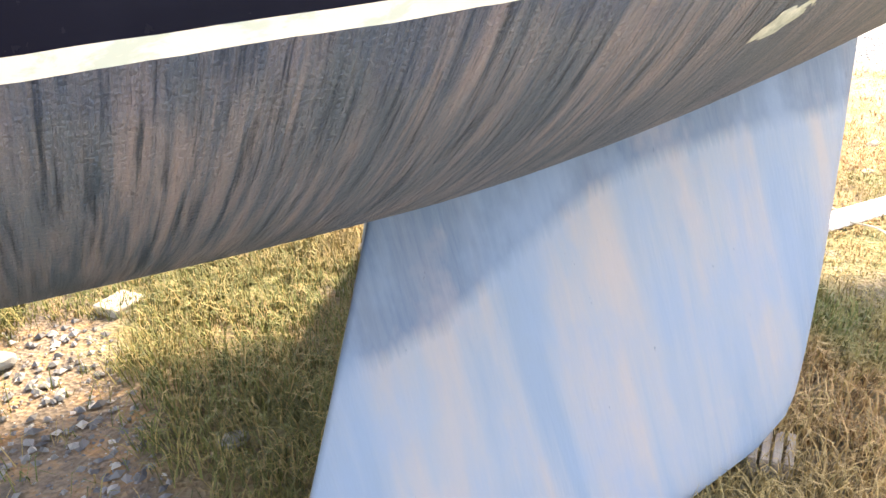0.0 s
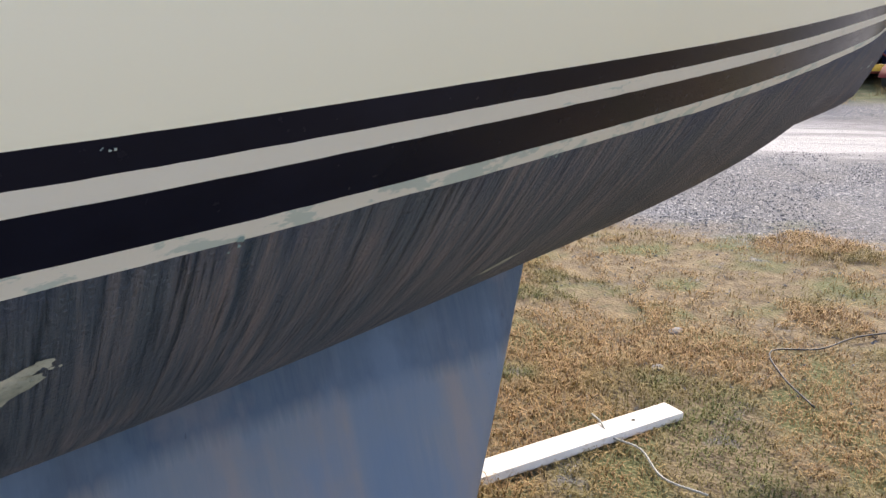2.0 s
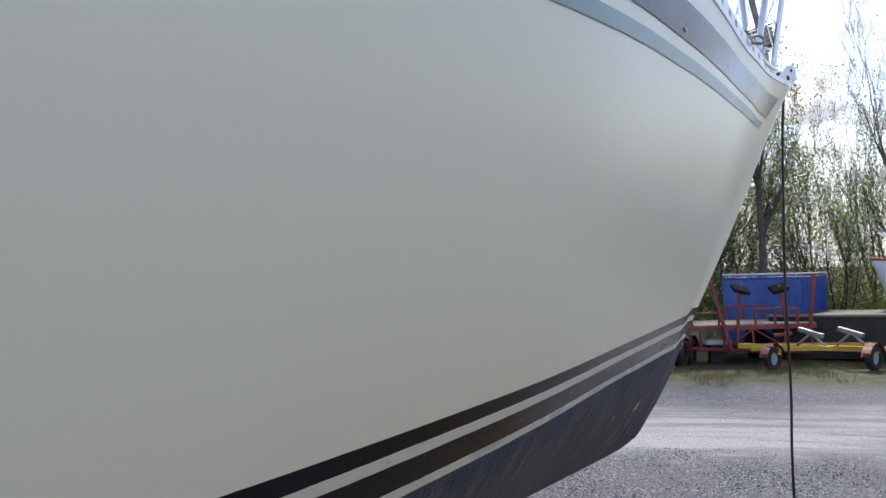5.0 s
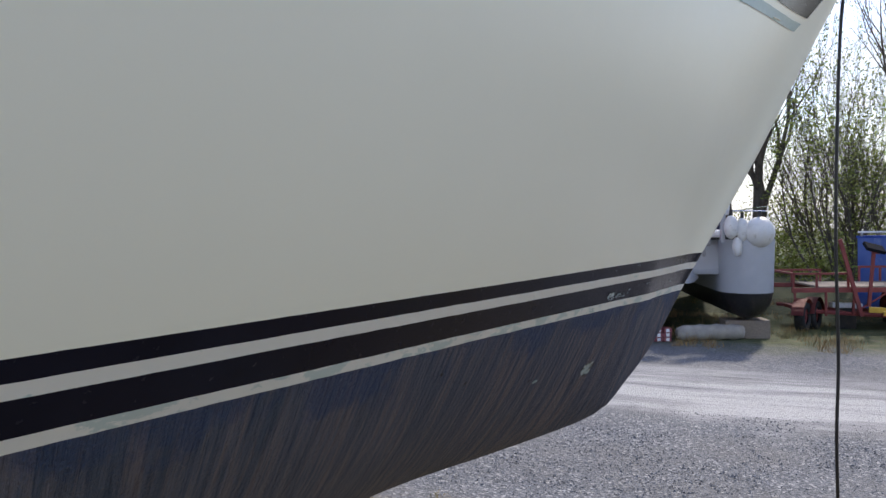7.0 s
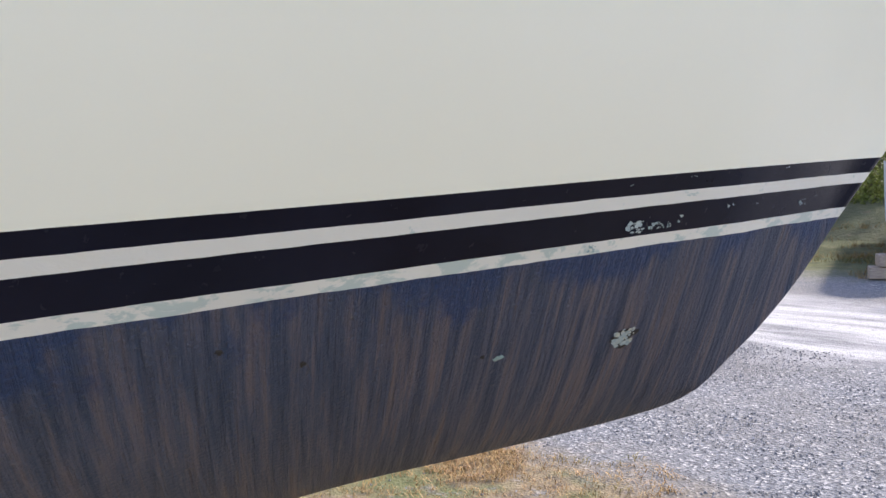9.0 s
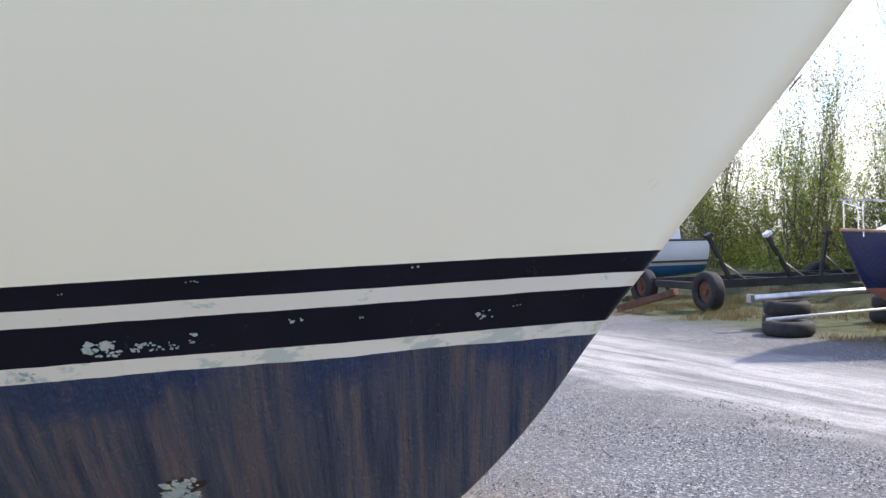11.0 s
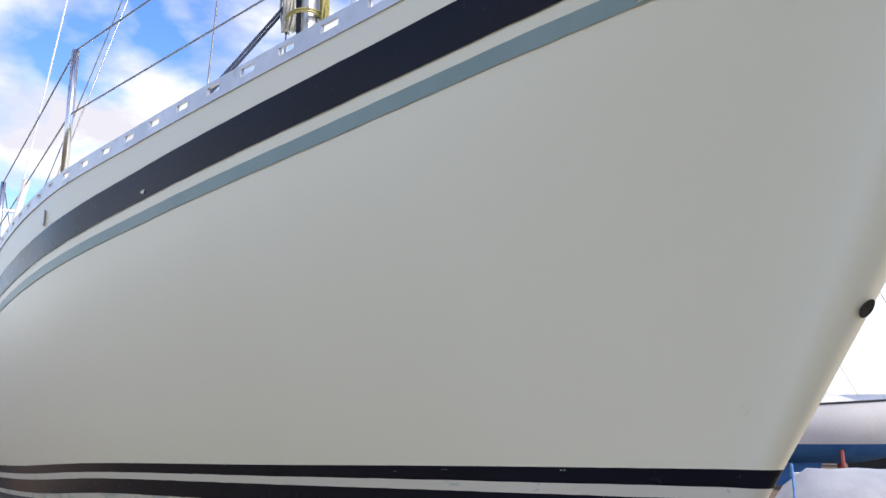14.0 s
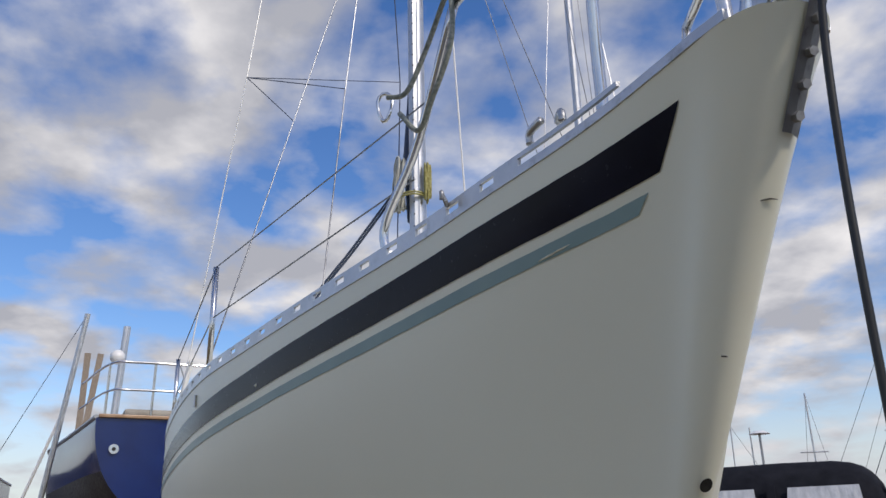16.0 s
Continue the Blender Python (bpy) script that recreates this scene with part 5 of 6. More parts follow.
def prism(profile, y0, y1, inset=0.0):
    """A solid from a side profile (x, z), from y0 to y1, narrowed by inset at the top."""
    bm = bmesh.new()
    zmin, zmax = min(z for _, z in profile), max(z for _, z in profile)

    def side(y, s):
        return [bm.verts.new((x, y + s * inset * (z - zmin) / max(zmax - zmin, 0.01), z)) for x, z in profile]

    a, b = side(y0, 1), side(y1, -1)
    n = len(profile)
    bm.faces.new(a)
    bm.faces.new(b[::-1])
    for i in range(n):
        bm.faces.new((a[i], b[i], b[(i + 1) % n], a[(i + 1) % n]))
    bmesh.ops.recalc_face_normals(bm, faces=bm.faces)
    return bm


def heading(x, y, dx, dy, z=0.0):
    return pose(x, y, z, 0, 0, math.degrees(math.atan2(dy, dx)))


def blue_cruiser():
    """Navy twin-keel sloop with a red oxide bottom, bow towards us."""
    b = root("sailing_boat", heading(10.67, 13.45, -0.85, -0.52) @ Matrix.Scale(0.79, 4), "navy blue twin-keel boat with red oxide bottom and white cabin", "boat", "boats ashore")
    boat_hull(6.6, 2.5, 0.52, 1.08, 1.82, 2.1, 0.7, BOAT_NAVY, OXIDE, b)
    for s in (-1, 1):
        part("bilge_keel", prism([(2.45, 0.02), (3.25, 0.02), (3.55, 0.8), (2.3, 0.8)], s * 0.74 - 0.07, s * 0.74 + 0.07), OXIDE, b)
    part("rudder", prism([(0.05, 0.35), (0.5, 0.3), (0.5, 0.95), (0.1, 0.95)], -0.03, 0.03), OXIDE, b)
    part("coachroof", prism([(1.6, 1.8), (1.65, 2.28), (4.2, 2.32), (5.2, 1.95)], -0.95, 0.95, 0.2), BOAT_WHITE, b, "white cabin")
    part("coachroof_hood", prism([(1.9, 2.28), (2.0, 2.48), (3.5, 2.5), (4.0, 2.3)], -0.7, 0.7, 0.25), BOAT_WHITE, b)
    for s in (-1, 1):
        for x in (2.1, 3.1):
            part("cabin_window", box((x, s * 0.865, 2.1), (0.42, 0.02, 0.17), (s * 22, 0, 0), 0.004), GLASS_DARK, b)
        for x in (1.0, 2.4, 3.8):
            part("stanchion", tube([(x, s * 1.08, 1.85), (x, s * 1.06, 2.4)], 0.012, 6), STEEL, b)
        part("guard_wire", tube([(0.2, s * 0.9, 2.4), (3.8, s * 1.06, 2.4), (5.6, s * 0.6, 2.55)], 0.006, 5), WIRE, b)
    rail = smooth_line([(5.4, -0.62, 2.5), (6.2, -0.3, 2.6), (6.55, 0, 2.62), (6.2, 0.3, 2.6), (5.4, 0.62, 2.5)], 5)
    part("pulpit", tube(rail, 0.014, 6), STEEL, b)
    for x, y in ((6.3, -0.2), (6.3, 0.2), (5.5, -0.6), (5.5, 0.6)):
        part("pulpit_leg", tube([(x, y, 1.98), (x, y, 2.58)], 0.013, 6), STEEL, b)
    prop = prism([(0, 0), (0.09, 0), (0.09, 3.6), (0, 3.6)], -0.04, 0.04)
    ob = part("timber_prop", prop, TIMBER)
    ob.matrix_basis = pose(10.6, 12.6, 0.0, 0, -22, 40)
    tagged(ob, "weathered timber prop leaning on the blue boat", "prop")


blue_cruiser()


def catamaran():
    """Grey twin-hulled boat seen end on, resting on timber blocks."""
    c = root("catamaran", heading(10.81, 8.18, -0.60, -0.80) @ Matrix.Diagonal((1, 0.92, 0.91, 1)), "grey and white catamaran with black bottoms on timber blocks", "boat", "boats ashore")
    for s in (-1, 1):
        for name, zs, m in (("hull_bottom", (0.33, 0.45, 0.62, 0.82), BOAT_BLACK), ("hull_side", (0.82, 1.1, 1.4, 1.74), BOAT_GREY)):
            bm = bmesh.new()
            rows = []
            for z in zs:
                w = 0.46 * (1 - max(0, (0.95 - z) / 0.62) ** 2.4) ** 0.5 if z < 0.95 else 0.46 + 0.03 * (z - 0.95)
                row = []
                for k in range(13):
                    a = -math.pi / 2 + math.pi * k / 12
                    row.append((0.15 + 0.75 * math.cos(a) ** 0.8 * (0.4 + 0.6 * w / 0.46) if abs(math.cos(a)) > 1e-6 else 0.15, s * 1.2 + w * math.sin(a), z))
                rows.append([(-5.0, row[0][1], z), *row, (-5.0, row[-1][1], z)])
            add_grid(bm, rows)
            part(name, bm, m, c, "", True)
        part("timber_block", box((0.2, s * 1.2, 0.16), (0.5, 0.75, 0.32), (0, 0, 0), 0.01), TIMBER, c)
        part("guard_rail", tube([(0.6, s * 1.5, 1.75), (0.6, s * 1.5, 2.3), (-3, s * 1.6, 2.3)], 0.014, 6), STEEL, c)
    part("bridge_deck", box((-2.25, 0, 1.43), (5.2, 1.75, 0.64), (0, 0, 0), 0.10), BOAT_GREY, c, "grey bridge deck between the hulls")
    bm = bmesh.new()
    rows = []
    for k in range(9):
        u = k / 8
        z, w = 0.98 + 0.56 * u, 0.34 * (1 - u) ** 0.8 * (1 - (1 - min(1, u * 4)) ** 2 * 0.45)
        rows.append([(0.35 + 0.25 * (1 - u) - 0.35 * abs(v) ** 1.5, 0.15 + w * v, z) for v in (-1, -0.7, -0.35, 0, 0.35, 0.7, 1)])
    add_grid(bm, rows)
    bm.faces.new([bm.verts.new(p) for p in [*rows[0], (-1.5, 0.4, 1.0), (-1.5, -0.1, 1.0)]])
    part("nacelle", bm, BOAT_GREY, c, "", True)
    part("cabin_cover", prism([(-0.9, 1.74), (-1.1, 2.25), (-4, 2.4), (-4, 1.74)], -1.2, 1.2, 0.3), NAVY_CANVAS, c, "dark blue canvas cover")
    part("rail", tube([(0.55, -1.5, 2.22), (0.62, 0, 2.25), (0.55, 1.5, 2.22)], 0.012, 6), STEEL, c)
    part("trim_strip", box((0.43, 0, 1.76), (0.06, 2.1, 0.05)), BOAT_BLACK, c)

    def fender(y, z, r, long, m, x=0.85, name="fender"):
        bm = bmesh.new()
        bmesh.ops.create_uvsphere(bm, u_segments=14, v_segments=10, radius=r)
        for v in bm.verts:
            v.co = Vector((v.co.x, v.co.y, v.co.z * long))
            v.co += Vector((x, y, z))
        ob = part(name, bm, m, c, "", True)
        part("fender_eye", tube([(x, y, z + r * long * 0.9), (x, y, z + r * long + 0.09)], 0.03, 8), BOAT_BLACK, ob)

    fender(1.30, 1.86, 0.25, 1.05, FENDER)
    fender(1.02, 1.90, 0.11, 1.9, FENDER)
    fender(0.84, 1.95, 0.12, 1.7, FENDER)
    fender(0.94, 1.62, 0.085, 2.0, FENDER)
    fender(0.12, 1.92, 0.20, 1.0, ORANGE)
    fender(-0.14, 1.88, 0.13, 1.0, ORANGE)
    fender(-0.25, 1.88, 0.11, 1.7, FENDER)
    fender(-0.44, 1.72, 0.21, 1.15, FENDER)
    spare = part("outboard_motor", box((0.7, 0.42, 1.72), (0.16, 0.22, 0.16), (0, 10, 0), 0.03), GALV, c, "small grey outboard clamped to the beam")
    part("motor_leg", box((0.74, 0.42, 1.60), (0.07, 0.06, 0.3), (0, 8, 0), 0.02), GALV, spare)
    part("white_cover", box((0.2, 0.50, 1.84), (0.6, 0.6, 0.14), (0, 0, 0), 0.06), BOAT_WHITE, c, "crumpled white cover on the foredeck")
    part("furled_sail", tube(smooth_line([(-0.3, 0.15, 2.1), (-0.32, 0.13, 2.9), (-0.3, 0.16, 4.0)], 5), [0.05] + [0.13] * 5 + [0.10] * 4 + [0.05], 8), OXIDE, c, "dark red furled sail")
    motor = part("outboard_motor", box((0.75, 0.72, 2.30), (0.26, 0.22, 0.28), (0, 12, 0), 0.07), BOAT_WHITE, c, "white outboard motor on the rail")
    part("motor_leg", box((0.78, 0.72, 1.98), (0.09, 0.08, 0.6), (0, 8, 0), 0.03), BOAT_GREY, motor)
    bag = bmesh.new()
    add_tube(bag, smooth_line([(10.35, 7.62, 0.115), (10.85, 7.38, 0.125), (11.3, 7.15, 0.12)], 6), [0.08, 0.12, 0.13, 0.115, 0.135, 0.12, 0.115, 0.135, 0.12, 0.115, 0.13, 0.12, 0.10], 10)
    tagged(part("rolled_tarpaulin", bag, CONCRETE, None, "", True), "rolled grey canvas lying on the gravel", "tarpaulin")
    stack = root("brick_pack", pose(10.02, 7.82, 0, 0, 0, -28), "low heap of dark red and white wrapped packs on the ground", "packs")
    rnd = random.Random(3)
    for k in range(3):
        for i in range(4):
            pack = part("pack", box((-0.21 + 0.14 * i + rnd.uniform(-0.01, 0.01), 0, 0.035 + 0.07 * k), (0.13, 0.25, 0.066), (0, 0, rnd.uniform(-4, 4)), 0.008), BRICK_WRAP, stack)
            part("label_band", box((-0.21 + 0.14 * i, -0.128, 0.035 + 0.07 * k), (0.05, 0.008, 0.05)), BOAT_WHITE, pack)
    part("loose_sheet", box((-0.42, 0.0, 0.10), (0.34, 0.3, 0.14), (6, -8, 14), 0.05), TARP, stack, "crumpled blue-grey plastic sheet")
    for k in range(2):
        sleeper = root("timber_baulk", pose(9.35, 8.35, 0.10 + 0.17 * k, 0, 0, -30 + 6 * k), "old squared timber stacked under the hull", "timber", "timber baulks")
        part("baulk", box((0, 0, 0), (0.9 - 0.2 * k, 0.25, 0.16), (0, 0, 0), 0.012), TIMBER, sleeper)


catamaran()


def wheel(parent, x, y, r, w, turn=0.0, rim=RED_STEEL):
    """A road wheel standing at (x, y): tyre with a hollow side, rim and hub."""
    prof = [(0.55, 0.32), (0.60, 0.46), (0.82, 0.5), (0.96, 0.44), (1.0, 0.25), (1.0, -0.25), (0.96, -0.44), (0.82, -0.5), (0.60, -0.46), (0.55, -0.32)]
    bm = bmesh.new()
    m = pose(x, y, r, 0, 0, turn)
    rows = []
    for rad, off in prof:
        rows.append([m @ Vector((r * rad * math.cos(a), w * off, r * rad * math.sin(a))) for a in [k * 2 * math.pi / 20 for k in range(21)]])
    add_grid(bm, rows)
    t = part("wheel", bm, TYRE, parent, "", True)
    bm = bmesh.new()
    add_tube(bm, [m @ Vector((0, w * 0.2, 0)), m @ Vector((0, -w * 0.2, 0))], r * 0.56, 16)
    hub = part("rim", bm, rim, t)
    part("hub", tube([m @ Vector((0, w * 0.34, 0)), m @ Vector((0, -w * 0.34, 0))], r * 0.17, 10), rim, t)


def mudguard(parent, x, y, r, w, turn, material):
    """A curved sheet over the upper half of a wheel that stands at (x, y)."""
    bm = bmesh.new()
    m = pose(x, y, r, 0, 0, turn)
    rows = []
    for side in (-0.5, 0.5):
        rows.append([m @ Vector(((r + 0.06) * math.cos(a), w * side, (r + 0.06) * math.sin(a))) for a in [radians(8 + 164 * k / 12) for k in range(13)]])
    add_grid(bm, rows)
    bmesh.ops.solidify(bm, geom=list(bm.faces), thickness=0.012)
    part("mudguard", bm, material, parent, "", True)


def red_trailer():
    t = root("flatbed_trailer", heading(13.35, 7.15, 0.80, -0.60), "rusty red flatbed trailer with tandem wheels and boat posts", "trailer", "trailers")
    for k in range(7):
        part("deck_board", box((0.05 + 0.33 * k, 0.75, 0.735), (0.31, 1.45, 0.03)), TIMBER, t)
    for y in (0.02, 1.5):
        part("side_beam", box((0.82, y, 0.69), (2.75, 0.05, 0.08)), RED_STEEL, t)
        part("top_rail", box((-0.08, y, 0.97), (0.92, 0.035, 0.035)), RED_STEEL, t)
        part("top_rail", box((1.45, y, 1.02), (0.82, 0.035, 0.04)), RED_STEEL, t)
        for x, z in ((-0.53, 0.97), (-0.15, 0.97), (0.36, 0.97), (1.05, 1.02), (1.42, 1.02), (1.85, 1.02)):
            part("rail_post", box((x, y, (0.72 + z) / 2), (0.035, 0.035, z - 0.70)), RED_STEEL, t)
    part("end_rail", box((-0.54, 0.76, 0.97), (0.035, 1.45, 0.035)), RED_STEEL, t)
    # lower frame, falling towards the hitch
    for y in (0.05, 0.45, 1.4):
        part("chassis_beam", tube([(-0.45, y, 0.34), (0.6, y, 0.27), (2.25, 0.3 + y * 0.3, 0.16)], 0.035, 6), RED_STEEL, t)
    for x in (-0.3, 0.3, 0.95, 1.55):
        part("cross_member", box((x, 0.72, 0.31 - 0.05 * x), (0.06, 1.4, 0.06)), RED_STEEL, t)
    for x in (-0.5, 0.0, 0.45, 1.0, 1.6, 2.1):
        part("upright", box((x, 0.02, 0.47), (0.035, 0.035, 0.44), (0, 4 * math.sin(x * 5), 0)), RED_STEEL, t)
    for x0, x1 in ((0.45, 1.0), (1.6, 1.0)):
        part("diagonal", tube([(x0, 0.0, 0.30), (x1, 0.0, 0.66)], 0.016, 6), RED_STEEL, t)
    part("boat_post", box((0.38, -0.05, 0.90), (0.06, 0.05, 1.35), (0, -15, 0)), RED_STEEL, t)
    part("boat_post", box((2.12, 0.0, 1.10), (0.055, 0.055, 1.12), (0, 6, 0)), RED_STEEL, t)
    for x, lean, foot in ((0.72, 5, 0.15), (1.58, -9, 0.35)):
        post = part("support_post", box((x, -0.02, 0.5 + 0.35 + foot * 0.4), (0.05, 0.05, 1.05 - foot * 0.3), (0, lean, 0)), RED_STEEL, t)
        part("rubber_pad", box((x + math.sin(radians(lean)) * 0.55, -0.02, 1.40), (0.34, 0.20, 0.06), (34, 14 if lean > 0 else -12, 12), 0.01), CANVAS, post)
        part("pad_bracket", box((x + math.sin(radians(lean)) * 0.53, -0.02, 1.345), (0.14, 0.12, 0.05), (16, 14 if lean > 0 else -12, 12)), RED_STEEL, post)
    for x, y in ((-0.42, -0.12), (-0.14, 0.22), (1.5, 1.3), (1.75, 1.6)):
        wheel(t, x, y, 0.25, 0.17, 58)
        mudguard(t, x, y, 0.25, 0.20, 58, RED_STEEL)
    part("hitch_head", box((2.32, 0.55, 0.15), (0.36, 0.12, 0.10), (0, 6, 20), 0.02), GALV, t)
    part("jockey_stand", tube([(2.2, 0.42, 0.0), (2.2, 0.42, 0.42)], 0.03, 8), RED_STEEL, t)
    crate = root("white_box", heading(13.75, 6.95, 0.80, -0.60), "small white box lying in the trailer's frame", "box")
    part("body", box((0.0, 0.3, 0.40), (0.5, 0.2, 0.09), (0, 2, 0), 0.02), BOAT_WHITE, crate)
    part("foot", box((0.0, 0.3, 0.175), (0.3, 0.16, 0.36)), BLACK_TAR, crate)


red_trailer()


def yellow_trailer():
    t = root("boat_trailer", heading(13.6, 5.9, 0.62, -0.78), "small yellow boat trailer with grey bunks and rusty mudguards", "trailer", "trailers")
    part("spine", box((0.75, 0.45, 0.34), (2.5, 0.08, 0.09), (0, 2, 0)), YELLOW_STEEL, t)
    part("side_rail", box((0.35, 0.05, 0.36), (1.35, 0.05, 0.07)), YELLOW_STEEL, t)
    part("side_rail", box((1.0, 0.8, 0.36), (1.5, 0.05, 0.07)), YELLOW_STEEL, t)
    for x in (0.12, 1.68):
        part("axle_beam", box((x, 0.45, 0.30), (0.06, 1.15, 0.06)), YELLOW_STEEL, t)
    for x in (0.72, 1.38):
        bunk = part("bunk", box((x, 0.3, 0.62), (0.09, 0.46, 0.08), (14, 0, 50), 0.01), GALV, t, "grey padded bunk")
        for k in (-1, 1):
            part("bunk_leg", tube([(x + 0.22 * k, 0.3 - 0.12 * k, 0.38), (x + 0.03 * k, 0.3, 0.58)], 0.022, 6), GALV, bunk)
    part("winch_post", box((0.25, 0.25, 0.60), (0.30, 0.05, 0.05), (0, -6, 0)), RED_STEEL, t)
    for x, y, guard in ((0.0, -0.12, True), (0.2, 0.95, False), (1.62, -0.12, True), (1.85, 0.95, False)):
        wheel(t, x, y, 0.205, 0.13, 48, BOAT_GREY)
        if guard:
            mudguard(t, x, y, 0.205, 0.16, 48, RED_STEEL)
    part("coupling", box((2.05, 0.45, 0.30), (0.22, 0.09, 0.09), (0, 0, 0), 0.02), GALV, t)


yellow_trailer()


def blue_shed_and_barge():
    s = root("blue_box_body", heading(16.08, 6.62, 0.98, 0.15) @ Matrix.Diagonal((0.82, 0.82, 1, 1)), "blue sheet-metal box body standing behind the trailers", "container")
    for k in range(5):
        part("panel", box((0.18 + 0.36 * k, 0.0, 0.80), (0.357, 0.04, 1.5)), BLUE_SHEET, s)
    for k in range(5):
        part("panel", box((0.0, 0.2 + 0.4 * k, 0.80), (0.04, 0.397, 1.5)), BLUE_FADED, s, "sun-faded blue sheet" if k == 0 else "")
    part("roof", box((0.9, 1.0, 1.57), (1.85, 2.05, 0.05)), BLUE_SHEET, s)
    for y in (0.1, 0.7, 1.3, 1.9):
        part("roof_stud", box((-0.02, y, 1.61), (0.04, 0.05, 0.06)), GALV, s)
    part("roof_rail", tube([(0, -0.03, 1.66), (0, 2.0, 1.66)], 0.02, 6), BOAT_WHITE, s, "white edge rail")
    part("roof_rail", tube([(0, -0.02, 1.66), (1.8, -0.02, 1.66)], 0.016, 6), BOAT_WHITE, s)
    b = root("black_barge", heading(15.7, 5.2, 0.42, -0.91), "low black tarred steel barge resting on the ground", "barge")
    part("hull", prism([(-1.5, 0.05), (9, 0.05), (9.3, 1.0), (2.0, 0.98), (1.95, 0.86), (-1.7, 0.86)], 0.0, 2.2, 0.0), BLACK_TAR, b)
    part("gunwale", box((0.1, -0.03, 0.86), (3.6, 0.06, 0.04)), TIMBER, b)
    part("bollard", tube([(2.4, 0.3, 1.0), (2.4, 0.3, 1.22)], 0.06, 10), BOAT_WHITE, b)
    w = root("sailing_boat", heading(24.6, 3.2, -0.93, 0.36, -0.35), "white sailing boat with red lines and red bottom", "boat", "boats ashore")
    boat_hull(7.5, 2.6, 0.55, 1.1, 1.95, 2.25, 0.8, BOAT_WHITE, OXIDE, w, RED_LINE)
    part("coachroof", prism([(1.6, 1.9), (1.7, 2.4), (4.6, 2.45), (5.8, 2.05)], -0.9, 0.9, 0.2), BOAT_WHITE, w)
    part("pulpit", tube(smooth_line([(6.3, -0.6, 2.7), (7.3, 0, 2.85), (6.3, 0.6, 2.7)], 6), 0.02, 6), STEEL, w)
    for y in (-0.4, 0.4):
        part("red_line", tube([(1, -1.27, 1.55 + y * 0.1), (4, -1.29, 1.6 + y * 0.1), (6, -0.85, 1.75 + y * 0.1)], 0.02, 5), RED_LINE, w)
    for x in (1.5, 5.5):
        part("cradle_leg", tube([(x, -0.9, 0.35), (x, -0.6, 0.8)], 0.06, 6), RED_STEEL, w)
        part("cradle_leg", tube([(x, 0.9, 0.35), (x, 0.6, 0.8)], 0.06, 6), RED_STEEL, w)


blue_shed_and_barge()


def yard_trailer():
    t = root("boat_mover", heading(4.85, 18.2, 0.80, 0.42), "dark rusty yard trailer with big tyres and padded arms", "trailer", "trailers")
    for y in (-0.9, 0.9):
        part("chassis_beam", box((3.6, y, 0.55), (7.2, 0.14, 0.18)), BLACK_TAR, t)
    for x in (0.1, 2.4, 4.6, 7.0):
        part("cross_member", box((x, 0, 0.52), (0.16, 1.9, 0.16)), BLACK_TAR, t)
    for x, y in ((0.0, -1.25), (0.0, 1.25), (5.2, -1.25), (5.2, 1.25), (7.0, -1.25)):
        wheel(t, x, y, 0.43, 0.28, 90 if x == 0 else 0, RUST)
    for i, (x, y, lean, tip) in enumerate(((0.6, -0.9, -30, BOAT_BLACK), (2.2, -0.9, -34, BOAT_WHITE), (3.4, -0.9, 12, BOAT_BLACK), (4.6, -0.9, -4, RED_STEEL))):
        arm = part("arm", box((x, y, 1.05), (0.075, 0.075, 1.25), (0, lean, 0)), RUST if i == 3 else BLACK_TAR, t)
        off = math.sin(radians(lean)) * 0.62
        part("pad", box((x + off, y, 1.62), (0.17, 0.17, 0.09), (0, lean, 0), 0.02), tip, arm)
        part("brace", tube([(x + 0.7, y, 0.6), (x + off * 0.3, y, 1.1)], 0.02, 6), GALV, t)
    beam = box((0, 0, 0), (1.45, 0.2, 0.14), (0, -16, 0), 0.01)
    ob = part("timber_ramp", beam, RUST)
    ob.matrix_basis = pose(4.15, 17.0, 0.27, 0, 0, -35)
    tagged(ob, "rust-red steel drawbar resting on the gravel", "drawbar")


yard_trailer()


def mast_on_ground():
    m = root("spare_mast", Matrix(), "long silver alloy mast laid across old tyres", "mast")
    part("mast_section", tube([(5.6, 13.42, 0.55), (9.3, 15.0, 0.62)], 0.06, 12), ALLOY, m, "", True)
    part("mast_foot", box((5.56, 13.40, 0.55), (0.08, 0.13, 0.14), (0, 0, 23), 0.01), GALV, m)
    b = root("spare_boom", Matrix(), "thin alloy spar lying low over the grass", "spar")
    part("spar", tube([(5.65, 12.65, 0.27), (8.4, 14.3, 0.30)], 0.024, 10), WHITE_TUBE, b, "", True)
    for i, (x, y, z, s) in enumerate(((6.0, 12.75, 0.12, 1.0), (6.2, 13.65, 0.14, 1.0), (6.2, 13.65, 0.36, 0.95), (8.2, 14.5, 0.13, 1.0), (8.2, 14.5, 0.36, 0.9))):
        bm = bmesh.new()
        rows = []
        for rad, off in [(0.55, 0.4), (0.6, 0.5), (0.85, 0.5), (1.0, 0.3), (1.0, -0.3), (0.85, -0.5), (0.6, -0.5), (0.55, -0.4)]:
            rows.append([(x + 0.40 * s * rad * math.cos(a), y + 0.40 * s * rad * math.sin(a), z + 0.24 * off) for a in [k * math.pi / 10 for k in range(21)]])
        add_grid(bm, rows)
        tagged(part("old_tyre", bm, TYRE, None, "", True), "old black tyre lying flat as a support", "tyre", "old tyres")


mast_on_ground()


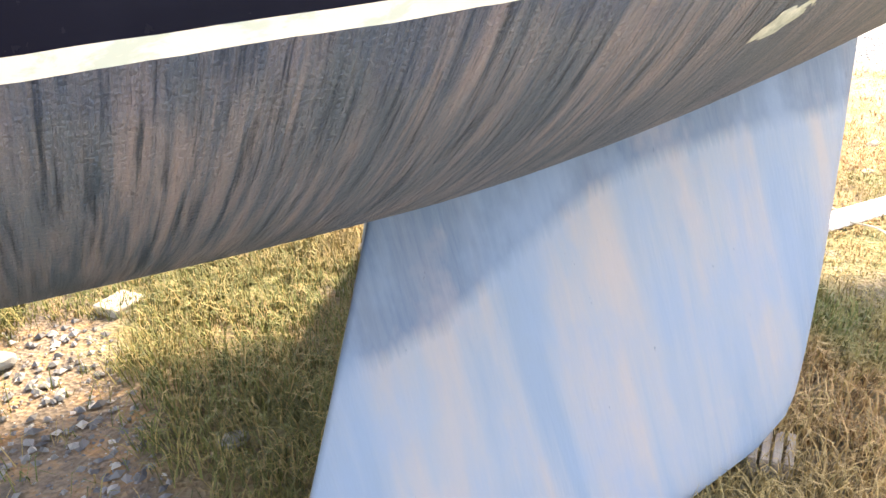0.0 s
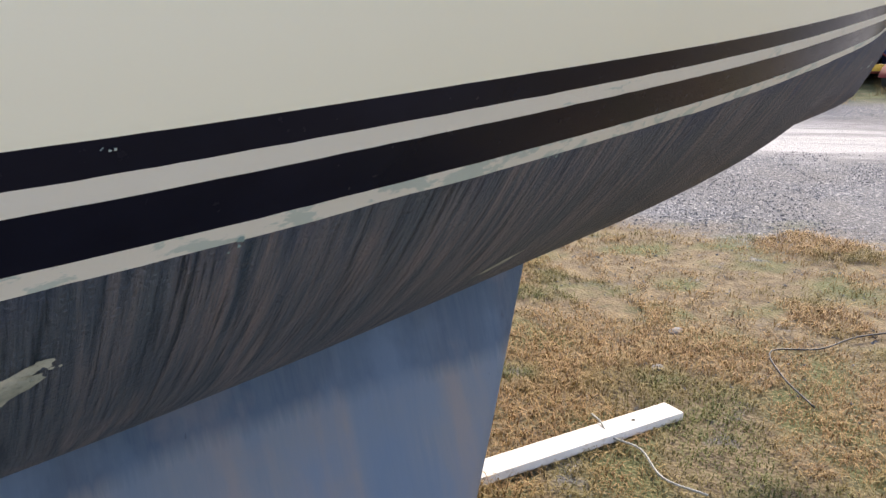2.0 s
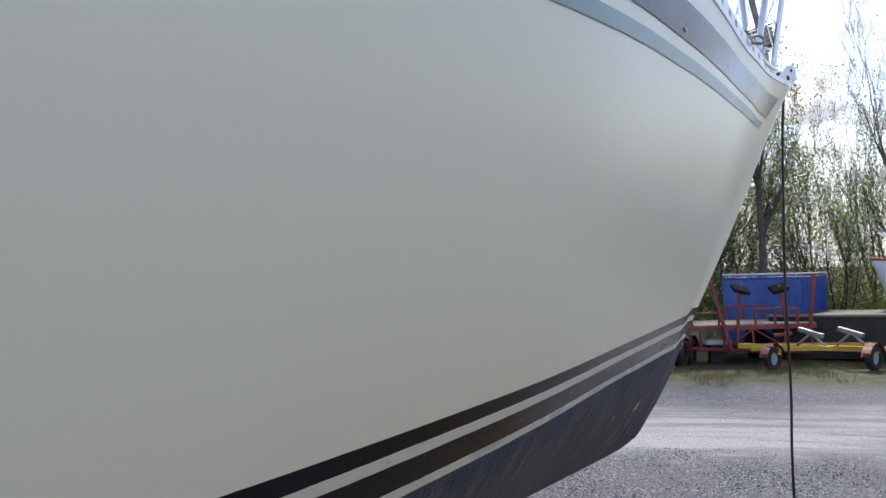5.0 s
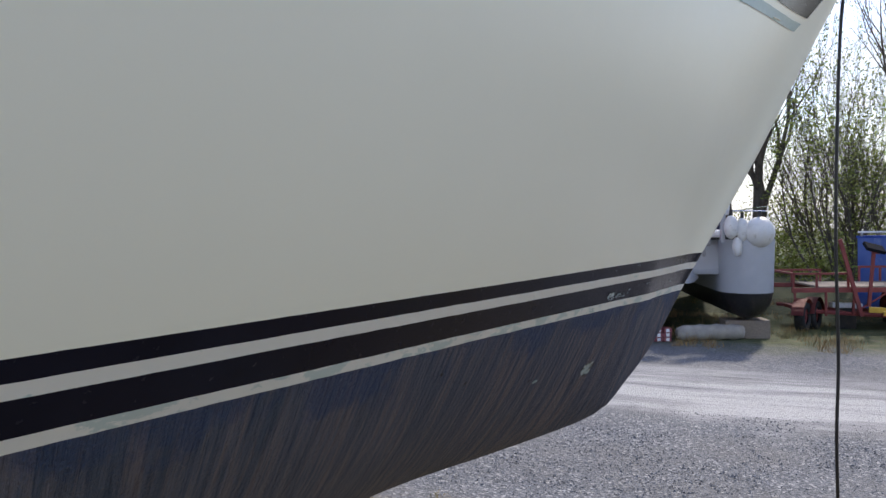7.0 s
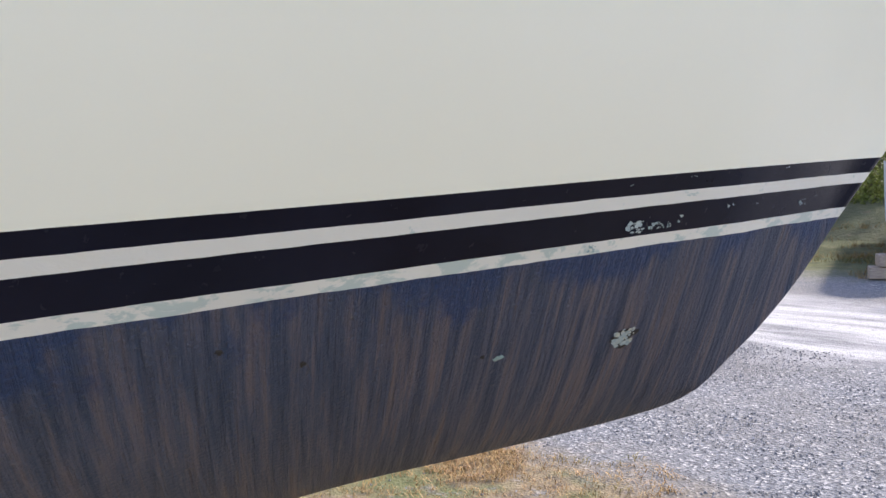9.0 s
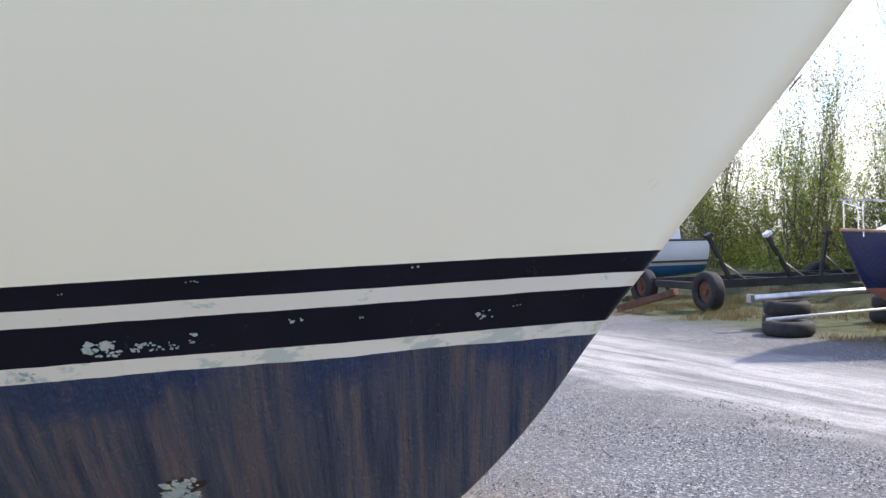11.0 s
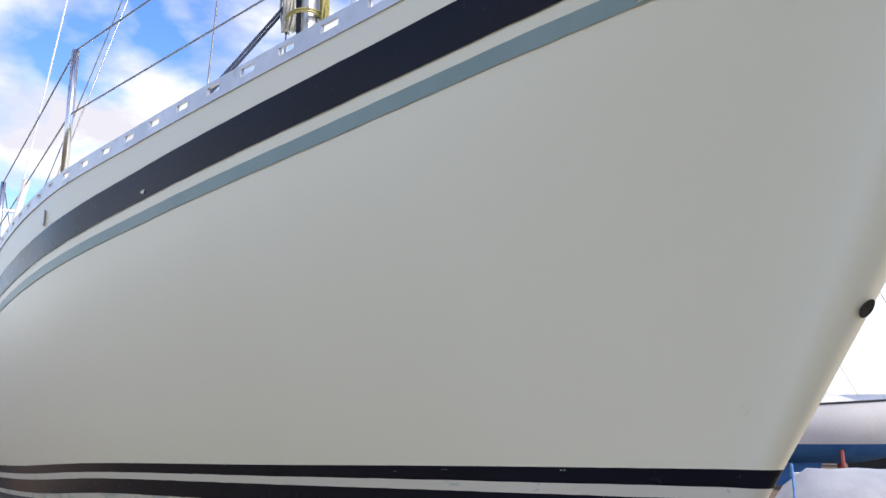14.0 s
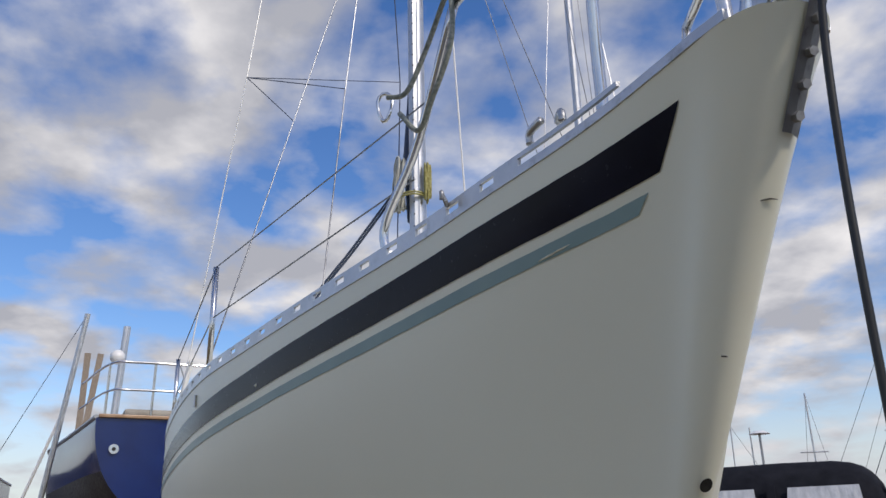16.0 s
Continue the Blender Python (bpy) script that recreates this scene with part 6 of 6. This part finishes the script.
def motor_boat():
    m = root("motor_boat", heading(5.85, 22.1, -0.96, -0.28), "white motor boat with wheelhouse and bright blue bottom", "boat", "boats ashore")
    boat_hull(7.0, 2.6, 0.45, 0.86, 1.5, 1.9, 0.6, BOAT_WHITE, BRIGHT_BLUE, m, BOAT_BLACK, 0.4, 0.6)
    part("boot_line", tube([(0.05, 0.95, 0.97), (3, 1.28, 0.97), (5.0, 1.05, 1.0)], 0.03, 5), BOAT_BLACK, m)
    part("wheelhouse", prism([(0.8, 1.5), (0.9, 2.85), (3.0, 2.95), (4.0, 2.05), (5.6, 1.95), (5.9, 1.55)], -1.0, 1.0, 0.15), BOAT_WHITE, m)
    for s in (-1, 1):
        part("side_window", prism([(1.1, 2.22), (1.15, 2.72), (1.75, 2.74), (1.75, 2.20)], s * 0.905 - 0.03, s * 0.905 + 0.03), GLASS_DARK, m)
        part("side_window", prism([(1.85, 2.20), (1.85, 2.74), (2.85, 2.78), (3.45, 2.16)], s * 0.905 - 0.03, s * 0.905 + 0.03), GLASS_DARK, m)
    part("roof", box((2.0, 0, 2.93), (2.6, 1.9, 0.09), (0, -2, 0), 0.03), BOAT_WHITE, m)
    part("grab_rail", tube([(2.0, 1.2, 2.05), (5.2, 1.05, 2.25), (6.7, 0, 2.4)], 0.02, 6), STEEL, m)
    for x in (1.2, 4.5):
        for y in (-0.7, 0.7):
            part("trestle_leg", tube([(x - 0.25, y, 0), (x, y * 0.7, 0.7)], 0.05, 6), BOAT_BLACK, m)
            part("trestle_leg", tube([(x + 0.25, y, 0), (x, y * 0.7, 0.7)], 0.05, 6), BOAT_BLACK, m)


motor_boat()


def blue_yacht():
    """Large blue yacht whose stern stands close behind our own."""
    y = root("sailing_yacht", heading(-5.9, -1.72, -0.97, -0.24, 0.0), "big royal blue yacht with steel pushpit, stern towards us", "yacht", "boats ashore")
    boat_hull(10.5, 3.2, 0.8, 2.68, 3.27, 3.6, 1.0, BOAT_BLUE, BOAT_BLACK, y, BOAT_GREY, 0.42, 2.1)
    part("deck_edge", box((0.03, 0, 3.29), (0.14, 2.25, 0.04), (0, 0, 0), 0.01), VARNISH, y)
    part("cockpit_coaming", box((0.4, 0, 3.36), (0.5, 1.7, 0.10), (0, 0, 0), 0.04), CONCRETE, y, "beige cockpit coaming")
    top = smooth_line([(1.6, -1.3, 3.93), (0.3, -1.05, 3.95), (0.1, -0.7, 3.95), (0.1, 0.7, 3.95), (0.3, 1.05, 3.95), (1.6, 1.3, 3.93)], 6)
    part("pushpit_rail", tube(top, 0.016, 8), STEEL, y)
    part("pushpit_rail", tube([(p.x, p.y, p.z - 0.33) for p in top], 0.014, 8), STEEL, y)
    for p in ((0.3, -1.05), (0.1, -0.45), (0.1, 0.55), (0.3, 1.05)):
        part("pushpit_post", tube([(p[0] + 0.05, p[1], 3.25), (*p, 3.95)], 0.016, 8), STEEL, y)
    bm = bmesh.new()
    bmesh.ops.create_uvsphere(bm, u_segments=12, v_segments=8, radius=0.09)
    for v in bm.verts:
        v.co += Vector((0.3, 0.98, 4.04))
    part("gps_dome", bm, BOAT_WHITE, y, "white dome on the rail", True)
    vent = part("transom_vent", tube([(-0.03, 0.93, 2.92), (0.03, 0.93, 2.92)], 0.055, 16), STEEL, y, "round steel fitting on the transom")
    part("vent_hole", tube([(-0.034, 0.93, 2.92), (-0.025, 0.93, 2.92)], 0.022, 12), DARK_HOLE, vent)
    part("rudder", prism([(0.5, 0.25), (1.1, 0.25), (1.3, 1.7), (0.7, 1.7)], -0.05, 0.05), BOAT_BLACK, y)
    part("keel", prism([(3.8, 0.05), (6.0, 0.05), (6.5, 1.1), (3.5, 1.1)], -0.12, 0.12), BOAT_BLACK, y)
    part("mast", tube([(2.0, 0.86, 3.3), (2.0, 0.80, 4.85)], 0.05, 10), ALLOY, y)
    part("gallows", box((1.75, 1.28, 3.75), (0.05, 0.08, 1.25)), TIMBER, y)
    part("gallows", box((1.75, 1.17, 3.78), (0.05, 0.08, 1.2), (5, 0, 0)), TIMBER, y)
    for s in (-1, 1):
        part("shore_leg", tube([(0.9, s * 1.5, 0.0), (1.1, s * 1.15, 2.0)], 0.05, 8), GALV, y)
    spar = root("flag_staff", Matrix(), "tall thin silver mast of a neighbouring boat", "mast")
    part("pole", tube([(-6.75, -3.74, 1.2), (-6.6, -3.29, 4.74)], 0.035, 8), ALLOY, spar)
    part("stay", tube([(-6.6, -3.29, 4.74), (-6.8, -4.35, 2.6)], 0.004, 5), WIRE, spar)
    part("stay", tube([(-6.66, -3.42, 3.59), (-6.7, -4.0, 1.8)], 0.02, 5), WHITE_TUBE, spar)
    part("foot", tube([(-6.75, -3.74, 0.0), (-6.75, -3.74, 1.2)], 0.05, 8), GALV, spar)
    n = root("sailing_boat", heading(-12.5, -6.75, -0.95, -0.3), "small dark blue boat beyond the large yacht", "boat", "boats ashore")
    boat_hull(7, 2.4, 0.5, 1.6, 3.22, 3.5, 0.8, BOAT_NAVY, BOAT_BLACK, n, BOAT_GREY)
    part("mast", tube([(0.6, -0.7, 3.2), (0.6, -0.7, 3.9)], 0.05, 8), ALLOY, n)
    part("keel", prism([(2.5, 0.0), (4.5, 0.0), (4.8, 0.9), (2.3, 0.9)], -0.1, 0.1), BOAT_BLACK, n)


blue_yacht()


def canopy_cruiser():
    """White motor cruiser under a black canopy, stern towards us."""
    c = root("motor_cruiser", heading(-2.25, 3.3, -0.78, 0.63), "white motor cruiser with black canvas canopy on a trailer", "boat", "boats ashore")
    boat_hull(6.2, 2.35, 0.55, 0.9, 1.66, 1.8, 0.5, BOAT_WHITE, BOAT_WHITE, c, BOAT_BLACK, 0.35, 0.62)
    bm = bmesh.new()
    rows = []
    for x, top, half in ((0.06, 1.70, 0.98), (0.16, 2.05, 0.96), (0.26, 2.30, 0.93), (0.45, 2.42, 0.92), (0.95, 2.47, 0.93), (1.30, 2.44, 0.94), (1.75, 2.49, 0.94), (2.3, 2.50, 0.93), (2.75, 2.38, 0.92), (3.1, 2.15, 0.92), (3.55, 1.72, 0.92)):
        rows.append([(x, half, 1.66), *[(x, half * math.copysign(abs(math.cos(a)) ** 0.38, math.cos(a)), 1.66 + (top - 1.66) * abs(math.sin(a)) ** 0.42) for a in [radians(6 + 168 * k / 14) for k in range(15)]], (x, -half, 1.66)])
    add_grid(bm, rows)
    bmesh.ops.recalc_face_normals(bm, faces=bm.faces)
    part("canopy", bm, CANVAS, c, "black canvas canopy stretched over steel bows", True)
    for y0, y1 in ((-0.78, -0.12), (0.06, 0.72)):
        part("canopy_window", prism([(0.045, 1.76), (0.185, 2.20), (0.165, 2.20), (0.025, 1.76)], y0, y1, 0.05), VINYL, c, "creased clear vinyl window")
    part("canopy_flap", box((0.10, -0.03, 1.98), (0.02, 0.07, 0.5), (0, 17, 0)), CANVAS, c)
    for s in (-1, 1):
        for x0, x1, x2, x3 in ((0.42, 0.50, 1.00, 1.16), (1.32, 1.38, 1.78, 1.90), (2.05, 2.10, 2.50, 2.95)):
            part("side_window", prism([(x0, 1.78), (x1, 2.24), (x2, 2.24), (x3, 1.78)], s * 0.945 - 0.012, s * 0.945 + 0.012), VINYL, c)
        for x in (1.24, 1.98):
            part("canopy_bow", box((x, s * 0.95, 2.02), (0.05, 0.03, 0.72), (0, 3, 0), 0.008), CANVAS, c)
    part("rear_rail", tube([(0.0, -1.0, 1.70), (-0.05, 0, 1.72), (0.0, 1.0, 1.70)], 0.018, 8), STEEL, c)
    for k in range(9):
        part("name_bar", box((-0.012, -0.42 + 0.045 * k, 1.42 + (0.012 if k in (0, 6, 7) else 0)), (0.006, 0.032, 0.075 if k in (0, 6, 7) else 0.05)), RED_LINE, c)
    for y in (-0.45, 0.15):
        drive = part("outboard_motor", box((-0.16, y, 1.10), (0.28, 0.24, 0.22), (0, -12, 0), 0.05), BOAT_GREY, c, "grey outboard drive on the transom")
        part("drive_leg", box((-0.20, y, 0.82), (0.14, 0.10, 0.45), (0, -6, 0), 0.03), GALV, drive)
        part("motor_cap", tube([(-0.30, y, 1.12), (-0.315, y, 1.12)], 0.06, 12), BOAT_WHITE, drive)
    ladder = part("ladder", tube([(-0.10, -0.98, 0.75), (-0.10, -0.98, 1.68), (0.02, -0.98, 1.74)], 0.015, 6), STEEL, c, "steel boarding ladder")
    part("ladder_rail", tube([(-0.10, -0.74, 0.75), (-0.10, -0.74, 1.68), (0.02, -0.74, 1.74)], 0.015, 6), STEEL, ladder)
    for z in (0.9, 1.12, 1.34, 1.56):
        part("rung", tube([(-0.10, -0.98, z), (-0.10, -0.74, z)], 0.012, 6), STEEL, ladder)
    for y in (-1.0, 1.0):
        wheel(c, 2.2, y, 0.3, 0.2, 0, GALV)
    part("trailer_beam", box((2.8, 0, 0.42), (6.0, 0.12, 0.12)), GALV, c)
    part("trailer_axle", box((2.2, 0, 0.34), (0.1, 2.0, 0.1)), GALV, c)
    t = bmesh.new()
    rows = []
    for i in range(13):
        u = i / 12
        row = []
        for j in range(11):
            v = j / 10
            hgt = 1.32 * min(1, 3.2 * min(u, 1 - u) + 0.0) ** 0.6 * min(1, 2.6 * min(v, 1 - v)) ** 0.6
            row.append(((u - 0.5) * 2.3, (v - 0.5) * 1.5, max(0.0, hgt + 0.05 * noise.noise((u * 7, v * 6, 1.0)) * (hgt > 0))))
        rows.append(row)
    add_grid(t, rows)
    cover = root("covered_dinghy", pose(-1.35, 5.0, 0, 0, 0, 45), "dinghy wrapped in a silver grey tarpaulin with cords", "tarpaulin")
    part("tarpaulin", t, TARP, cover, "", True)
    for x in (-0.5, 0.35):
        part("cord", tube(smooth_line([(x, -0.74, 0.25), (x, -0.4, 1.2), (x, 0, 1.35), (x, 0.4, 1.2), (x, 0.74, 0.25)], 5), 0.012, 5), BRIGHT_BLUE if x < 0 else TEAL, cover)


canopy_cruiser()


def far_yard():
    """Boats ashore in the distance with their masts, on trestles."""
    rnd = random.Random(31)
    spots = [(-15.5, 13.5, 7.5, BOAT_WHITE, BRIGHT_BLUE, 45, 9), (-19, 27, 8, BOAT_WHITE, OXIDE, 215, 10), (-10.5, 21.5, 8, BOAT_GREY, BOAT_BLACK, 190, 0), (-26, 30, 9, BOAT_WHITE, BRIGHT_BLUE, 220, 12), (-31, 25, 8, BOAT_WHITE, BOAT_NAVY, 160, 11), (-22, 38, 9, BOAT_NAVY, OXIDE, 30, 12), (-37, 38, 9, BOAT_WHITE, OXIDE, 200, 12), (-40, 26, 8, BOAT_GREY, BOAT_BLACK, 150, 10), (-34, 16, 8, BOAT_WHITE, BRIGHT_BLUE, 170, 11), (-46, 33, 9, BOAT_WHITE, BOAT_NAVY, 210, 12)]
    for i, (x, y, L, top, bottom, turn, mast_h) in enumerate(spots):
        mast_h *= 0.85 if i < 3 else 0.62
        b = root("yard_boat", pose(x, y, 0, 0, 0, turn), ("white" if top == BOAT_WHITE else "dark blue" if top == BOAT_NAVY else "grey") + " yacht laid up on trestles in the distance", "boat", "boats ashore")
        boat_hull(L, L * 0.33, 0.65, 1.15, 2.0, 2.3, 0.8, top, bottom, b, BOAT_BLACK)
        part("coachroof", prism([(L * 0.25, 1.95), (L * 0.28, 2.45), (L * 0.6, 2.5), (L * 0.75, 2.1)], -0.8, 0.8, 0.2), BOAT_WHITE, b)
        part("cabin_window", box((L * 0.45, -0.70, 2.28), (L * 0.2, 0.05, 0.12), (-18, 0, 0)), GLASS_DARK, b)
        if mast_h:
            part("mast", tube([(L * 0.55, 0, 2.3), (L * 0.55 + rnd.uniform(-0.15, 0.15), 0, 2.3 + mast_h)], 0.05, 8), ALLOY, b)
            part("spreader", tube([(L * 0.55, -0.7, 2.3 + mast_h * 0.55), (L * 0.55, 0.7, 2.3 + mast_h * 0.55)], 0.03, 6), ALLOY, b)
            for q in (0.05, 0.98):
                part("stay", tube([(L * q, 0, 2.2), (L * 0.55, 0, 2.2 + mast_h)], 0.012, 4), WIRE, b)
        for q in (0.3, 0.65):
            for s in (-1, 1):
                part("trestle_leg", tube([(L * q, s * 1.1, 0), (L * q, s * 0.6, 1.0)], 0.05, 6), RED_STEEL, b)
        part("keel", prism([(L * 0.38, 0.1), (L * 0.56, 0.1), (L * 0.6, 0.8), (L * 0.36, 0.8)], -0.09, 0.09), bottom, b)
    bench = root("timber_staging", pose(-8.6, 15.6, 0, 0, 0, 40), "long timber staging plank on steel legs", "staging")
    part("plank", box((0, 0, 0.55), (5.5, 0.3, 0.07)), WHITE_BOARD, bench)
    for x in (-2.2, -0.6, 1.0, 2.4):
        part("leg", box((x, 0, 0.27), (0.06, 0.06, 0.52)), GALV, bench)
    lamp = root("street_lamp", pose(-18, 13.0, 0), "slim lamp post with a flat round head", "lamp")
    part("pole", tube([(0, 0, 0), (0, 0, 4.75)], 0.035, 8), GALV, lamp)
    part("head", tube([(0, 0, 4.72), (0, 0, 4.80)], [0.30, 0.16], 14), BOAT_WHITE, lamp)
    # neighbour's mast beyond our port side
    m = root("neighbour_mast", Matrix(), "slim silver mast of a boat lying alongside", "mast")
    part("mast_section", tube([(-5.3, 3.15, 0.0), (-5.3, 3.15, 13)], 0.06, 10), ALLOY, m)
    for dx, dy in ((1.0, 0.6), (-1.0, 0.9), (0.4, -1.0)):
        part("stay", tube([(-5.3 + dx, 3.15 + dy, 3.0), (-5.3, 3.15, 12.8)], 0.006, 4), WIRE, m)
    bank = bmesh.new()
    rows = []
    n, e = Vector((0.82, 0.57, 0)), Vector((-0.57, 0.82, 0))
    for d, z in ((17.5, -0.05), (18.6, 0.3), (20, 0.55), (24, 0.7), (32, 0.6), (38, -0.05)):
        rows.append([n * d + e * s + Vector((0, 0, z * (1 + 0.3 * noise.noise((s * 0.4, d, 2))) if z > 0 else z)) for s in range(-24, 34, 2)])
    add_grid(bank, rows)
    ob = part("grass_bank", bank, surface("bank_grass", (0.022, 0.032, 0.010), (0.055, 0.066, 0.022), 1.5, (0.8, 0.95), 0, 0.8, 0.05, 9, dirt=(0.10, 0.08, 0.05)), None, "", True)
    tagged(ob, "low grass bank along the edge of the yard", "bank", kind="structure")


far_yard()
